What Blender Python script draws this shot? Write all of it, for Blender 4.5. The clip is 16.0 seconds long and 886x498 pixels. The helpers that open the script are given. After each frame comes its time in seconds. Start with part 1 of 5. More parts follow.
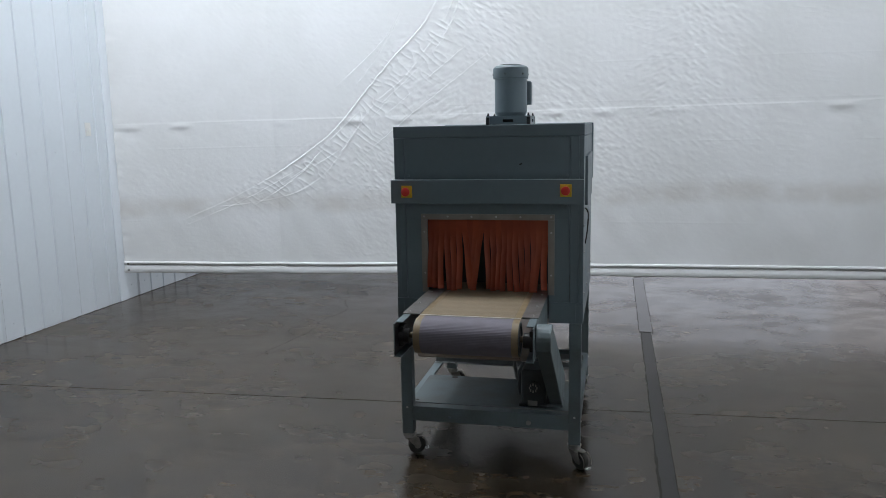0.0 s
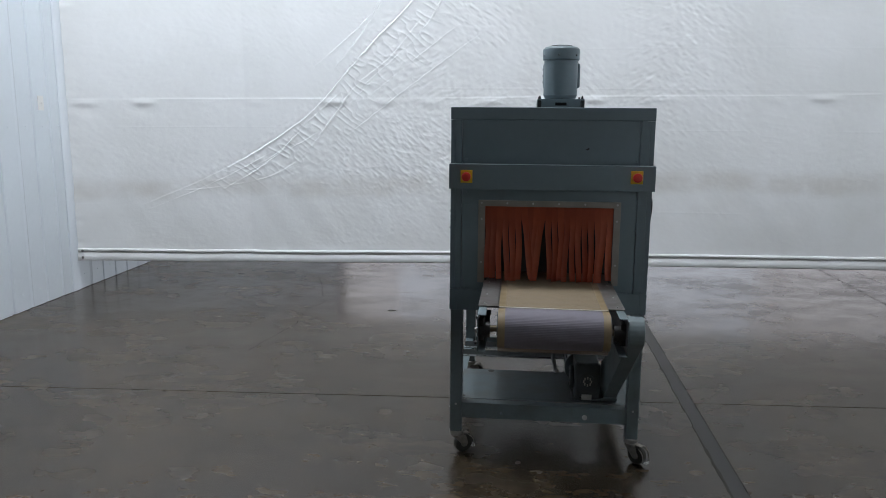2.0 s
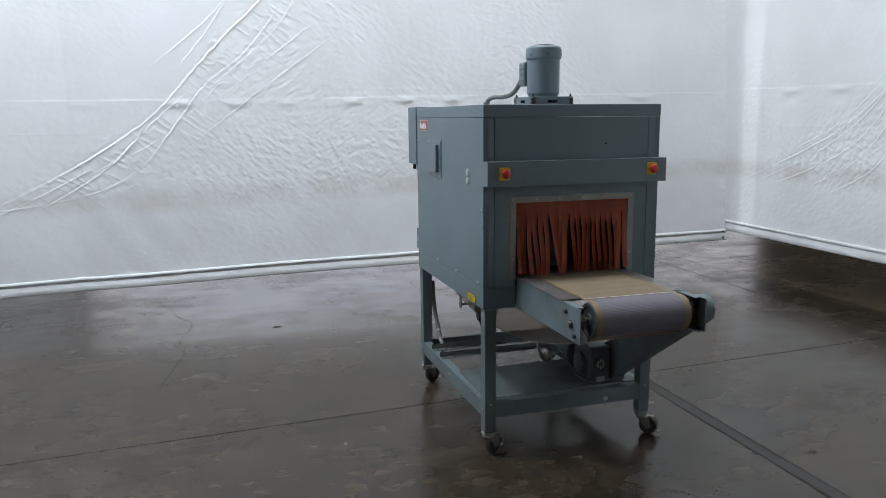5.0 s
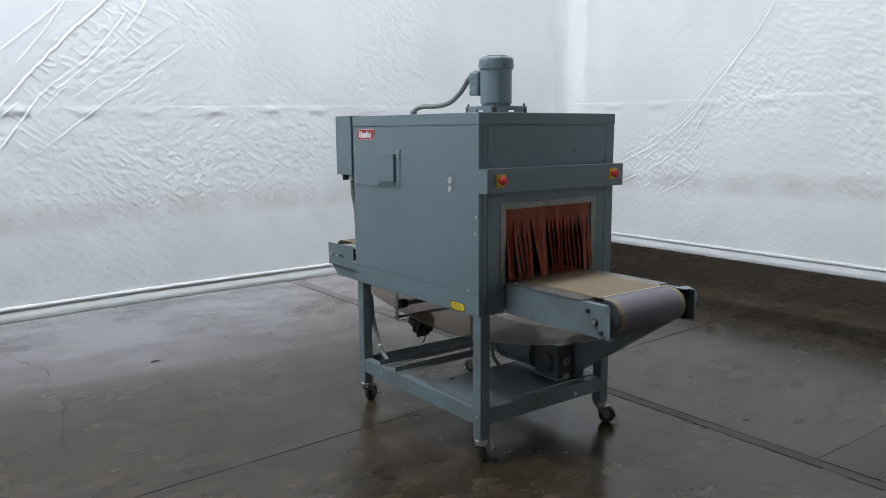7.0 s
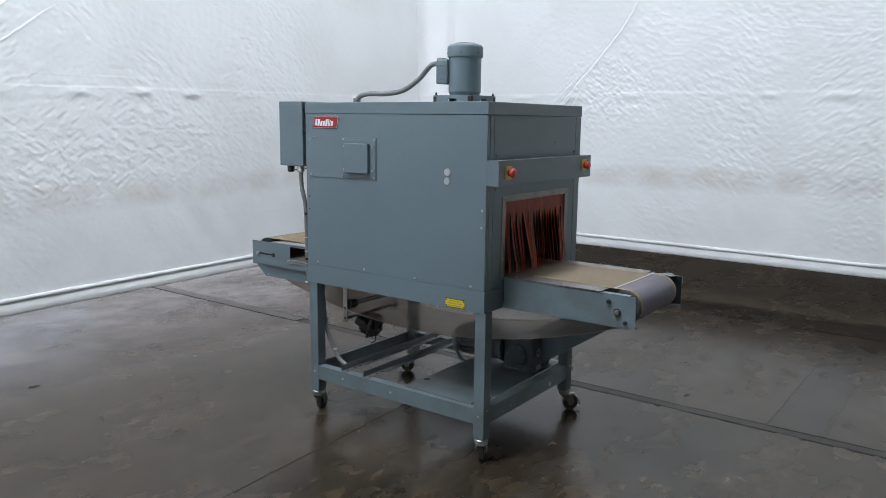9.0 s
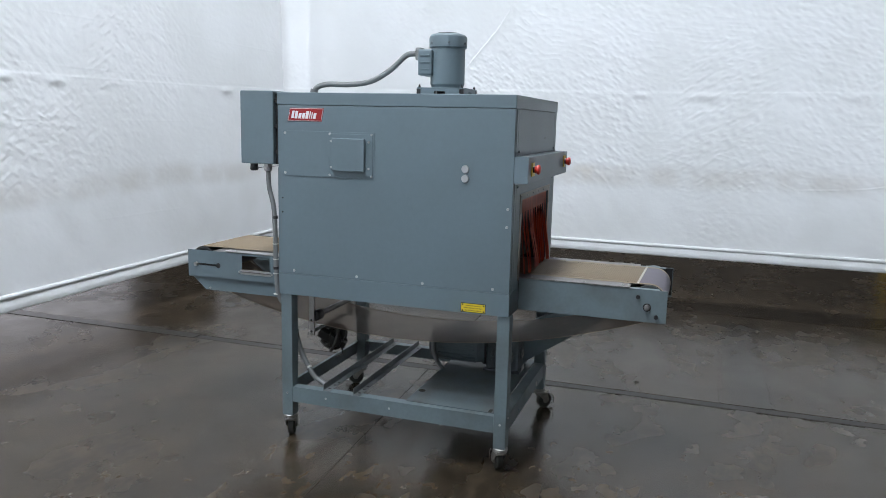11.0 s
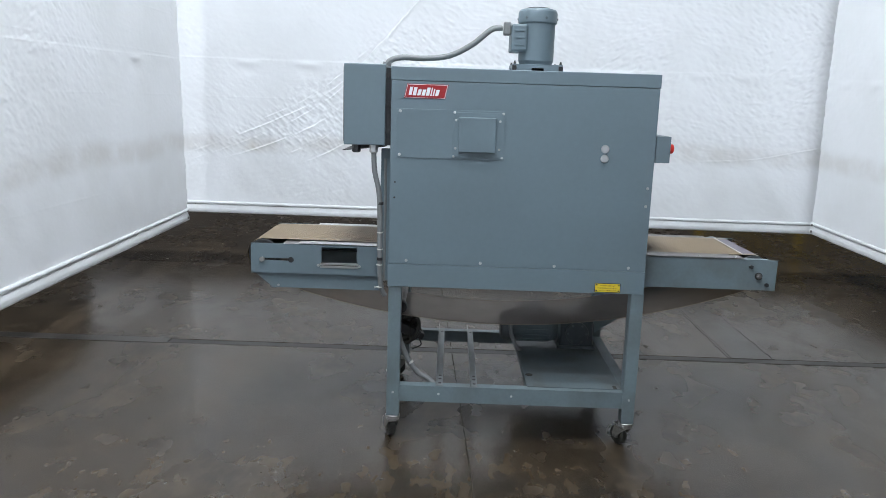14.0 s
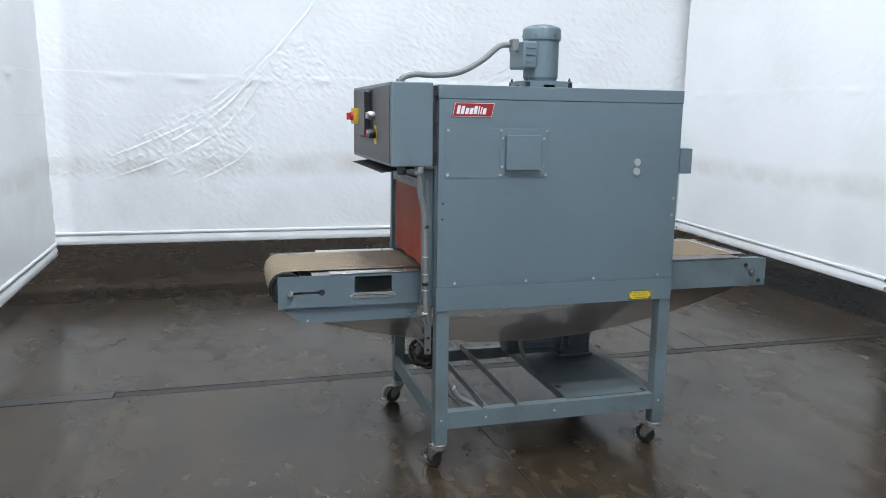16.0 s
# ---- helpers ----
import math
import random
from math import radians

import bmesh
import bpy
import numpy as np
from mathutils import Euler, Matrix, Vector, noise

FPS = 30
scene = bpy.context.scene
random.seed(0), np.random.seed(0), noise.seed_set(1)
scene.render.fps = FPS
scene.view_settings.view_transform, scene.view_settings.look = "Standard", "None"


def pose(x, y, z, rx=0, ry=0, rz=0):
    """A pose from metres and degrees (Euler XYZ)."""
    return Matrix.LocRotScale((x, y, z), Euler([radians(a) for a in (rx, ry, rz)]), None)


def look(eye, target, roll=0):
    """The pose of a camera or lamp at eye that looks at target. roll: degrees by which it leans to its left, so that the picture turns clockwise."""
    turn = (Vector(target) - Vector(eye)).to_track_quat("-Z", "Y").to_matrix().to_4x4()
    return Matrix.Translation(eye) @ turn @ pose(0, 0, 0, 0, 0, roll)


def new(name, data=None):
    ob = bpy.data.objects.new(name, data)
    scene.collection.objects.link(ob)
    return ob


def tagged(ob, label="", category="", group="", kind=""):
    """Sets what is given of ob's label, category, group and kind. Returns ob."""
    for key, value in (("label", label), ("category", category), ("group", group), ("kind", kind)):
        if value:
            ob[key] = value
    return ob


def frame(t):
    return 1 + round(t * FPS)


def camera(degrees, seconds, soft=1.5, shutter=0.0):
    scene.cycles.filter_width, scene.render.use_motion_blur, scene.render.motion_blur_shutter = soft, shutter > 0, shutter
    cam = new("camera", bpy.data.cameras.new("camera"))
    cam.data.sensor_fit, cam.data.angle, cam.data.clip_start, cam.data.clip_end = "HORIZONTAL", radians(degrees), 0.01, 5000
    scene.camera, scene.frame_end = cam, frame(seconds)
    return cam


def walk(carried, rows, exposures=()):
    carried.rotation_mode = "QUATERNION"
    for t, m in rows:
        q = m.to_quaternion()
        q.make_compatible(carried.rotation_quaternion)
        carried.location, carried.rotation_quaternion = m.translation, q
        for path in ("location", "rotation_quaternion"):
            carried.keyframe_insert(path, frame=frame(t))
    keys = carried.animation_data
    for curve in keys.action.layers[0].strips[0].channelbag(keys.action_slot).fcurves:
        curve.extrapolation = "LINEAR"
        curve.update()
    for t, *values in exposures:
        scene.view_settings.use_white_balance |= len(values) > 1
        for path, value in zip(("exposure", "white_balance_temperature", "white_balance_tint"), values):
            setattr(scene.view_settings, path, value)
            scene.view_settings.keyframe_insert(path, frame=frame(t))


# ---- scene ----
cam = camera(60.7, 16.0, soft=0.6)
PATH = [
    (0, (-0.019, 0.089, 1.556), (-0.457, 2.014, 1.24), -1.1),
    (0.5, (-0.155, 0.077, 1.542), (-0.564, 2.006, 1.21), -0.7),
    (1, (-0.326, 0.13, 1.536), (-0.688, 2.066, 1.187), -0.1),
    (1.5, (-0.497, 0.182, 1.54), (-0.777, 2.13, 1.187), 0.1),
    (2, (-0.697, 0.166, 1.531), (-0.896, 2.126, 1.182), 0.4),
    (2.5, (-0.959, 0.128, 1.535), (-1.045, 2.098, 1.196), 0.1),
    (3, (-1.171, 0.173, 1.515), (-1.145, 2.144, 1.176), 0.4),
    (3.2, (-1.271, 0.21, 1.502), (-1.197, 2.181, 1.173), 0.2),
    (5.3, (-2.237, 0.455, 1.514), (-1.566, 2.308, 1.169), -0.1),
    (5.5, (-2.328, 0.503, 1.512), (-1.595, 2.332, 1.169), 0.2),
    (6, (-2.633, 0.595, 1.506), (-1.706, 2.337, 1.184), -0.1),
    (6.5, (-2.841, 0.731, 1.496), (-1.778, 2.395, 1.18), 0.1),
    (7, (-3.034, 0.926, 1.489), (-1.855, 2.512, 1.18), -0.4),
    (7.5, (-3.254, 1.085, 1.489), (-1.95, 2.572, 1.188), 0.0),
    (8, (-3.463, 1.285, 1.485), (-2.04, 2.655, 1.17), 0.0),
    (8.5, (-3.552, 1.51, 1.478), (-2.039, 2.776, 1.148), 0.6),
    (9, (-3.608, 1.731, 1.482), (-2.012, 2.89, 1.15), 0.7),
    (9.2, (-3.633, 1.814, 1.477), (-2.008, 2.931, 1.144), 0.9),
    (11.3, (-3.951, 2.878, 1.452), (-2.054, 3.418, 1.122), 1.4),
    (11.5, (-3.993, 2.985, 1.456), (-2.08, 3.462, 1.124), 1.5),
    (12, (-4.029, 3.209, 1.453), (-2.087, 3.54, 1.107), 1.8),
    (12.5, (-4.008, 3.443, 1.447), (-2.047, 3.635, 1.103), 1.5),
    (13, (-4.012, 3.688, 1.438), (-2.051, 3.794, 1.06), 2.0),
    (13.5, (-4.057, 3.98, 1.44), (-2.096, 4.011, 1.051), 2.1),
    (14, (-4.019, 4.219, 1.438), (-2.057, 4.232, 1.054), 1.9),
    (14.5, (-3.92, 4.475, 1.438), (-1.96, 4.402, 1.044), 1.7),
    (15, (-3.898, 4.761, 1.44), (-1.949, 4.566, 1.037), 1.6),
    (15.5, (-3.884, 5.038, 1.449), (-1.963, 4.648, 1.054), 1.6),
    (16, (-3.8, 5.234, 1.45), (-1.905, 4.696, 1.102), 0.9),
]
EXPOSURES = [(0, -0.42, 6410, 10), (3, -0.34, 6390, 10), (7.5, -0.22, 6340, 10), (12, -0.0, 6280, 10), (16, 0.08, 6260, 10)]
walk(cam, [(t, look(eye, target, roll)) for t, eye, target, roll in PATH], EXPOSURES)

# ---- light ----
world = bpy.data.worlds.new("world")
scene.world = world
world.use_nodes = True
sky = world.node_tree.nodes.new("ShaderNodeTexSky")
sky.sky_type, sky.sun_disc, sky.sun_elevation, sky.sun_rotation = "NISHITA", False, radians(35), radians(200)
world.node_tree.nodes["Background"].inputs["Strength"].default_value = 0.06
world.node_tree.links.new(sky.outputs["Color"], world.node_tree.nodes["Background"].inputs["Color"])

CEILING = 6.6
# unseen lamps placed to suit the brightness; the last four are added beyond curtains
LAMPS = [(-3.7, 4.4, 200), (-2.3, 4.3, 128), (-0.6, 4.2, 100), (2.2, 4.2, 78), (-2.9, 8.5, 260), (1.2, 8.5, 110), (4.9, 2.0, 190), (4.9, 6.4, 190)]


def area(name, m, size, size_y, power, colour):
    lamp = bpy.data.lights.new(name, "AREA")
    lamp.shape, lamp.size, lamp.size_y, lamp.energy, lamp.color = "RECTANGLE", size, size_y, power, colour
    ob = new(name, lamp)
    ob.matrix_world = m
    return ob


for lx, ly, power in LAMPS:
    area("ceiling_lamp", pose(lx, ly, CEILING - 0.42), 0.5, 1.15, power, (0.9, 0.948, 1.0))
# unseen light behind the far curtain, added wider than its door for floor reflections
area("far_daylight_fill", pose(3.2, 15.8, 1.7, -90, 0, 0), 15.2, 3.3, 200.0, (0.95, 0.94, 1.0))


# ---- materials ----
def material(name, colour, rough=0.5, metal=0.0, grain=0.0, grain_size=60.0, stain=0.0, stain_size=3.0,
             dirt=(0.1, 0.09, 0.08), bump=0.0, bump_size=200.0, spread=0.0, coat=0.0, rough_spread=0.0):
    """Painted, moulded or metal surface: base colour varied by fine grain and by larger stains, with relief."""
    m = bpy.data.materials.new(name)
    m.use_nodes = True
    n, l = m.node_tree.nodes, m.node_tree.links
    b = n["Principled BSDF"]
    b.inputs["Roughness"].default_value, b.inputs["Metallic"].default_value = rough, metal
    b.inputs["Coat Weight"].default_value = coat
    where = n.new("ShaderNodeNewGeometry").outputs["Position"]
    rgb = n.new("ShaderNodeRGB")
    rgb.outputs[0].default_value = (*colour, 1)
    out = rgb.outputs[0]

    def noise_at(size, detail=4.0):
        t = n.new("ShaderNodeTexNoise")
        t.inputs["Scale"].default_value, t.inputs["Detail"].default_value = size, detail
        l.new(where, t.inputs["Vector"])
        return t.outputs["Fac"]

    def ramp(fac, lo, hi):
        r = n.new("ShaderNodeMapRange")
        r.inputs["From Min"].default_value, r.inputs["From Max"].default_value = lo, hi
        l.new(fac, r.inputs["Value"])
        return r.outputs["Result"]

    def mix(fac, a, c, mode="MIX"):
        x = n.new("ShaderNodeMix")
        x.data_type, x.blend_type = "RGBA", mode
        if isinstance(fac, float):
            x.inputs["Factor"].default_value = fac
        else:
            l.new(fac, x.inputs["Factor"])
        l.new(a, x.inputs[6])
        if isinstance(c, tuple):
            x.inputs[7].default_value = (*c, 1)
        else:
            l.new(c, x.inputs[7])
        return x.outputs[2]

    def scaled(v, k, add=0.0):
        s = n.new("ShaderNodeMath")
        s.operation = "MULTIPLY_ADD"
        s.inputs[1].default_value, s.inputs[2].default_value = k, add
        l.new(v, s.inputs[0])
        return s.outputs[0]

    if spread:
        h = n.new("ShaderNodeHueSaturation")
        info = n.new("ShaderNodeObjectInfo")
        l.new(scaled(info.outputs["Random"], spread, 1 - spread / 2), h.inputs["Value"])
        l.new(out, h.inputs["Color"])
        out = h.outputs["Color"]
    if stain:
        out = mix(scaled(ramp(noise_at(stain_size, 6.0), 0.42, 0.72), stain), out, dirt)
    if grain:
        h = n.new("ShaderNodeHueSaturation")
        l.new(scaled(noise_at(grain_size, 3.0), 2 * grain, 1 - grain), h.inputs["Value"])
        l.new(out, h.inputs["Color"])
        out = h.outputs["Color"]
    l.new(out, b.inputs["Base Color"])
    if rough_spread:
        l.new(scaled(noise_at(stain_size * 1.7, 5.0), 2 * rough_spread, rough - rough_spread), b.inputs["Roughness"])
    if bump:
        bp = n.new("ShaderNodeBump")
        bp.inputs["Strength"].default_value, bp.inputs["Distance"].default_value = bump, 0.002
        l.new(noise_at(bump_size, 3.0), bp.inputs["Height"])
        l.new(bp.outputs["Normal"], b.inputs["Normal"])
    return m


PAINT = material("grey_blue_paint", (0.132, 0.175, 0.196), 0.42, grain=0.05, grain_size=45, stain=0.22, stain_size=2.2,
                 dirt=(0.09, 0.105, 0.105), bump=0.08, bump_size=420, rough_spread=0.08)
PAINT_WORN = material("grey_blue_paint_worn", (0.136, 0.175, 0.187), 0.5, grain=0.1, grain_size=70, stain=0.5, stain_size=6,
                      dirt=(0.075, 0.075, 0.065), bump=0.12, bump_size=260, rough_spread=0.1)
PAINT_DUSTY = material("dusty_grey_paint", (0.095, 0.12, 0.128), 0.55, grain=0.14, grain_size=90, stain=0.65, stain_size=7,
                       dirt=(0.07, 0.06, 0.048), bump=0.15, bump_size=200)
PANEL_DARK = material("brown_grey_panel", (0.075, 0.072, 0.07), 0.5, grain=0.08, grain_size=120, stain=0.3, stain_size=7, bump=0.08)
STEEL = material("galvanised_steel", (0.5, 0.5, 0.49), 0.38, 1.0, grain=0.12, grain_size=50, stain=0.3, stain_size=9,
                 dirt=(0.28, 0.25, 0.2), bump=0.1, bump_size=150, rough_spread=0.12)
TRIM = material("worn_trim_strip", (0.27, 0.25, 0.22), 0.5, 0.35, grain=0.15, grain_size=40, stain=0.4, stain_size=10, dirt=(0.13, 0.115, 0.095), bump=0.1)
STEEL_DULL = material("dull_steel_cover", (0.25, 0.24, 0.23), 0.46, 0.85, grain=0.15, grain_size=60, stain=0.5, stain_size=12,
                      dirt=(0.12, 0.1, 0.08), bump=0.15, bump_size=120)
ZINC = material("zinc_plate", (0.46, 0.45, 0.43), 0.48, 0.85, grain=0.1, grain_size=90, stain=0.3, stain_size=30, dirt=(0.2, 0.18, 0.15))
BRASS = material("worn_brass_shaft", (0.17, 0.14, 0.1), 0.5, 1.0, grain=0.1, stain=0.4, stain_size=30, dirt=(0.1, 0.08, 0.05))
ZINC_DULL = material("dull_galvanised_angle", (0.2, 0.215, 0.22), 0.5, 0.45, grain=0.12, grain_size=50, stain=0.4, stain_size=12, dirt=(0.13, 0.125, 0.11), bump=0.12)
ZINC_GRIMY = material("grimy_zinc", (0.27, 0.255, 0.23), 0.5, 0.7, grain=0.15, grain_size=120, stain=0.5, stain_size=40, dirt=(0.09, 0.078, 0.06))
ZINC_BRIGHT = material("bright_zinc", (0.48, 0.48, 0.47), 0.36, 0.55, grain=0.06, grain_size=90, stain=0.2, stain_size=30, dirt=(0.35, 0.33, 0.3))
RUBBER = material("black_rubber", (0.018, 0.018, 0.013), 0.55, grain=0.15, grain_size=80, stain=0.4, stain_size=25, dirt=(0.06, 0.055, 0.05), bump=0.1)
BLACK = material("black_plastic", (0.014, 0.014, 0.015), 0.4, grain=0.1, bump=0.05, stain=0.3, stain_size=20, dirt=(0.05, 0.045, 0.04))
# oily steel tone, also put where the tunnel's inside lies in shade
SHADOW_STEEL = material("oiled_steel_and_shade", (0.035, 0.036, 0.038), 0.5, 0.5, grain=0.15, stain=0.4, stain_size=15, dirt=(0.07, 0.06, 0.045))
CONDUIT = material("grey_conduit", (0.175, 0.18, 0.178), 0.5, grain=0.08, grain_size=80, stain=0.3, stain_size=12, dirt=(0.18, 0.17, 0.15), bump=0.1)
TIE = material("white_cable_tie", (0.55, 0.54, 0.5), 0.5, grain=0.05)
SILICONE = material("orange_red_silicone", (0.5, 0.1, 0.04), 0.42, grain=0.12, grain_size=25, stain=0.35, stain_size=9,
                    dirt=(0.28, 0.05, 0.024), spread=0.2, bump=0.05)
SILICONE_SHEET = material("faded_orange_sheet", (0.52, 0.085, 0.035), 0.45, grain=0.1, grain_size=20, stain=0.35, stain_size=5,
                          dirt=(0.5, 0.17, 0.1))
BELT = material("tan_mesh_belt", (0.185, 0.138, 0.082), 0.65, grain=0.12, grain_size=30, stain=0.45, stain_size=7,
                dirt=(0.14, 0.102, 0.06), bump=0.12, bump_size=300)
BELT_EDGE = material("tan_belt_edge", (0.2, 0.148, 0.08), 0.5, grain=0.12, grain_size=60, stain=0.4, stain_size=9, dirt=(0.13, 0.09, 0.045))
GREASY = material("greasy_grey_casting", (0.062, 0.076, 0.08), 0.45, grain=0.15, grain_size=60, stain=0.5, stain_size=14, dirt=(0.03, 0.03, 0.028), bump=0.2, bump_size=90)
BELT_GREY = material("grey_ribbed_belt", (0.15, 0.136, 0.162), 0.7, grain=0.1, grain_size=40, stain=0.35, stain_size=9, dirt=(0.13, 0.11, 0.11))
LACING = material("pale_lacing", (0.42, 0.39, 0.34), 0.5, grain=0.25, grain_size=200)
BELT_HEM = material("brown_belt_hem", (0.24, 0.195, 0.155), 0.5, grain=0.12, grain_size=60)
YELLOW = material("yellow_plastic", (0.62, 0.42, 0.02), 0.45, grain=0.08, stain=0.25, stain_size=25, dirt=(0.35, 0.24, 0.05))
RED = material("red_plastic", (0.5, 0.025, 0.015), 0.35, grain=0.06, stain=0.2, stain_size=30, dirt=(0.25, 0.03, 0.02))
BADGE_RED = material("red_badge_enamel", (0.3, 0.012, 0.013), 0.3, grain=0.05)
WHITE = material("white_enamel", (0.8, 0.8, 0.79), 0.35, grain=0.03)
LABEL_YELLOW = material("yellow_label", (0.7, 0.52, 0.02), 0.5, grain=0.06)
COVER = material("worn_cover_plate", (0.034, 0.0295, 0.0255), 0.3, grain=0.12, grain_size=40, stain=0.6, stain_size=6, dirt=(0.02, 0.0175, 0.015), bump=0.15, bump_size=60)
LABEL_BLACK = material("black_print", (0.02, 0.02, 0.02), 0.55, grain=0.05)
WALL_WHITE = material("white_metal_cladding", (0.72, 0.77, 0.82), 0.38, grain=0.03, grain_size=30, stain=0.12, stain_size=1.6,
                      dirt=(0.55, 0.58, 0.6), bump=0.04, bump_size=40)
WALL_GREY = material("bare_grey_wall", (0.16, 0.16, 0.16), 0.8, grain=0.1, grain_size=10, stain=0.4, stain_size=0.8, dirt=(0.1, 0.1, 0.1))
WALL_DARK = material("dark_warehouse_wall", (0.05, 0.05, 0.05), 0.85, grain=0.1, grain_size=10, stain=0.4, stain_size=0.8, dirt=(0.03, 0.03, 0.03))
JOINT = material("joint_dirt", (0.022, 0.02, 0.013), 0.8, grain=0.2, grain_size=60)
FILLER = material("grey_joint_filler", (0.024, 0.0215, 0.0205), 0.52, grain=0.15, grain_size=35, stain=0.6, stain_size=5, dirt=(0.022, 0.02, 0.013), bump=0.2, bump_size=60)


def tree(name):
    m = bpy.data.materials.new(name)
    m.use_nodes = True
    return m, m.node_tree.nodes, m.node_tree.links, m.node_tree.nodes["Principled BSDF"]


def mesh_belt_material():
    """Open woven belt: fine holes let the far side show through."""
    m, n, l, b = tree("brown_open_mesh")
    b.inputs["Base Color"].default_value = (0.3, 0.22, 0.165, 1)
    b.inputs["Roughness"].default_value = 0.5
    clear = n.new("ShaderNodeBsdfTransparent")
    clear.inputs["Color"].default_value = (0.9, 0.85, 0.79, 1)
    mixer = n.new("ShaderNodeMixShader")
    where = n.new("ShaderNodeNewGeometry")
    t = n.new("ShaderNodeTexNoise")
    t.inputs["Scale"].default_value, t.inputs["Detail"].default_value = 9.0, 4.0
    l.new(where.outputs["Position"], t.inputs["Vector"])
    r = n.new("ShaderNodeMapRange")
    r.inputs["To Min"].default_value, r.inputs["To Max"].default_value = 0.5, 0.64
    l.new(t.outputs["Fac"], r.inputs["Value"])
    l.new(r.outputs["Result"], mixer.inputs["Fac"])
    l.new(clear.outputs["BSDF"], mixer.inputs[1])
    l.new(b.outputs["BSDF"], mixer.inputs[2])
    l.new(mixer.outputs["Shader"], n["Material Output"].inputs["Surface"])
    return m


BELT_MESH = mesh_belt_material()


def tarp_material():
    """White coated fabric: faint weave, scuffs, and a brownish rub mark at bumper height."""
    m, n, l, b = tree("white_coated_fabric")
    b.inputs["Roughness"].default_value = 0.46
    b.inputs["Specular IOR Level"].default_value = 0.35
    where = n.new("ShaderNodeNewGeometry").outputs["Position"]

    def noise_at(size, detail, vec=None):
        t = n.new("ShaderNodeTexNoise")
        t.inputs["Scale"].default_value, t.inputs["Detail"].default_value = size, detail
        l.new(vec or where, t.inputs["Vector"])
        return t.outputs["Fac"]

    def ranged(v, lo, hi, a=0.0, c=1.0, smooth=True):
        r = n.new("ShaderNodeMapRange")
        r.interpolation_type = "SMOOTHSTEP" if smooth else "LINEAR"
        for key, val in (("From Min", lo), ("From Max", hi), ("To Min", a), ("To Max", c)):
            r.inputs[key].default_value = val
        l.new(v, r.inputs["Value"])
        return r.outputs["Result"]

    def math2(op, a, c):
        s = n.new("ShaderNodeMath")
        s.operation = op
        for i, v in enumerate((a, c)):
            if isinstance(v, float):
                s.inputs[i].default_value = v
            else:
                l.new(v, s.inputs[i])
        return s.outputs[0]

    def blend(fac, a, c):
        x = n.new("ShaderNodeMix")
        x.data_type = "RGBA"
        l.new(fac, x.inputs["Factor"])
        if isinstance(a, tuple):
            x.inputs[6].default_value = (*a, 1)
        else:
            l.new(a, x.inputs[6])
        x.inputs[7].default_value = (*c, 1)
        return x.outputs[2]

    sep = n.new("ShaderNodeSeparateXYZ")
    l.new(where, sep.inputs[0])
    z = sep.outputs["Z"]
    col = blend(ranged(noise_at(1.4, 4.0), 0.35, 0.7), (0.86, 0.868, 0.872), (0.81, 0.818, 0.815))
    # rub mark: a ragged band near one metre
    zz = math2("SUBTRACT", math2("SUBTRACT", z, math2("MULTIPLY", noise_at(1.3, 4.0), 0.16)), math2("MULTIPLY", sep.outputs["X"], 0.02))
    band = math2("MULTIPLY", ranged(zz, 0.76, 0.86), ranged(zz, 1.02, 0.9))
    speck = ranged(noise_at(4.0, 7.0), 0.2, 0.66)
    col = blend(math2("MULTIPLY", math2("MULTIPLY", band, speck), 0.27), col, (0.42, 0.36, 0.28))
    # general soiling towards the lower skirt
    low = math2("MULTIPLY", ranged(zz, 0.95, 0.8), ranged(noise_at(2.6, 6.0), 0.4, 0.7))
    col = blend(math2("MULTIPLY", low, 0.12), col, (0.6, 0.59, 0.55))
    # yellowed rub spots
    spot = math2("MULTIPLY", ranged(noise_at(0.8, 5.0), 0.62, 0.72), band)
    col = blend(math2("MULTIPLY", spot, 0.35), col, (0.55, 0.42, 0.2))
    l.new(col, b.inputs["Base Color"])
    bp = n.new("ShaderNodeBump")
    bp.inputs["Strength"].default_value, bp.inputs["Distance"].default_value = 0.3, 0.003
    l.new(math2("ADD", math2("MULTIPLY", noise_at(45.0, 4.0), 0.5), noise_at(17.0, 3.0)), bp.inputs["Height"])
    l.new(bp.outputs["Normal"], b.inputs["Normal"])
    return m


TARP = tarp_material()
HEM = material("white_hem_webbing", (0.76, 0.77, 0.77), 0.45, grain=0.04, grain_size=60, stain=0.25, stain_size=4, dirt=(0.55, 0.54, 0.5), bump=0.15, bump_size=180)


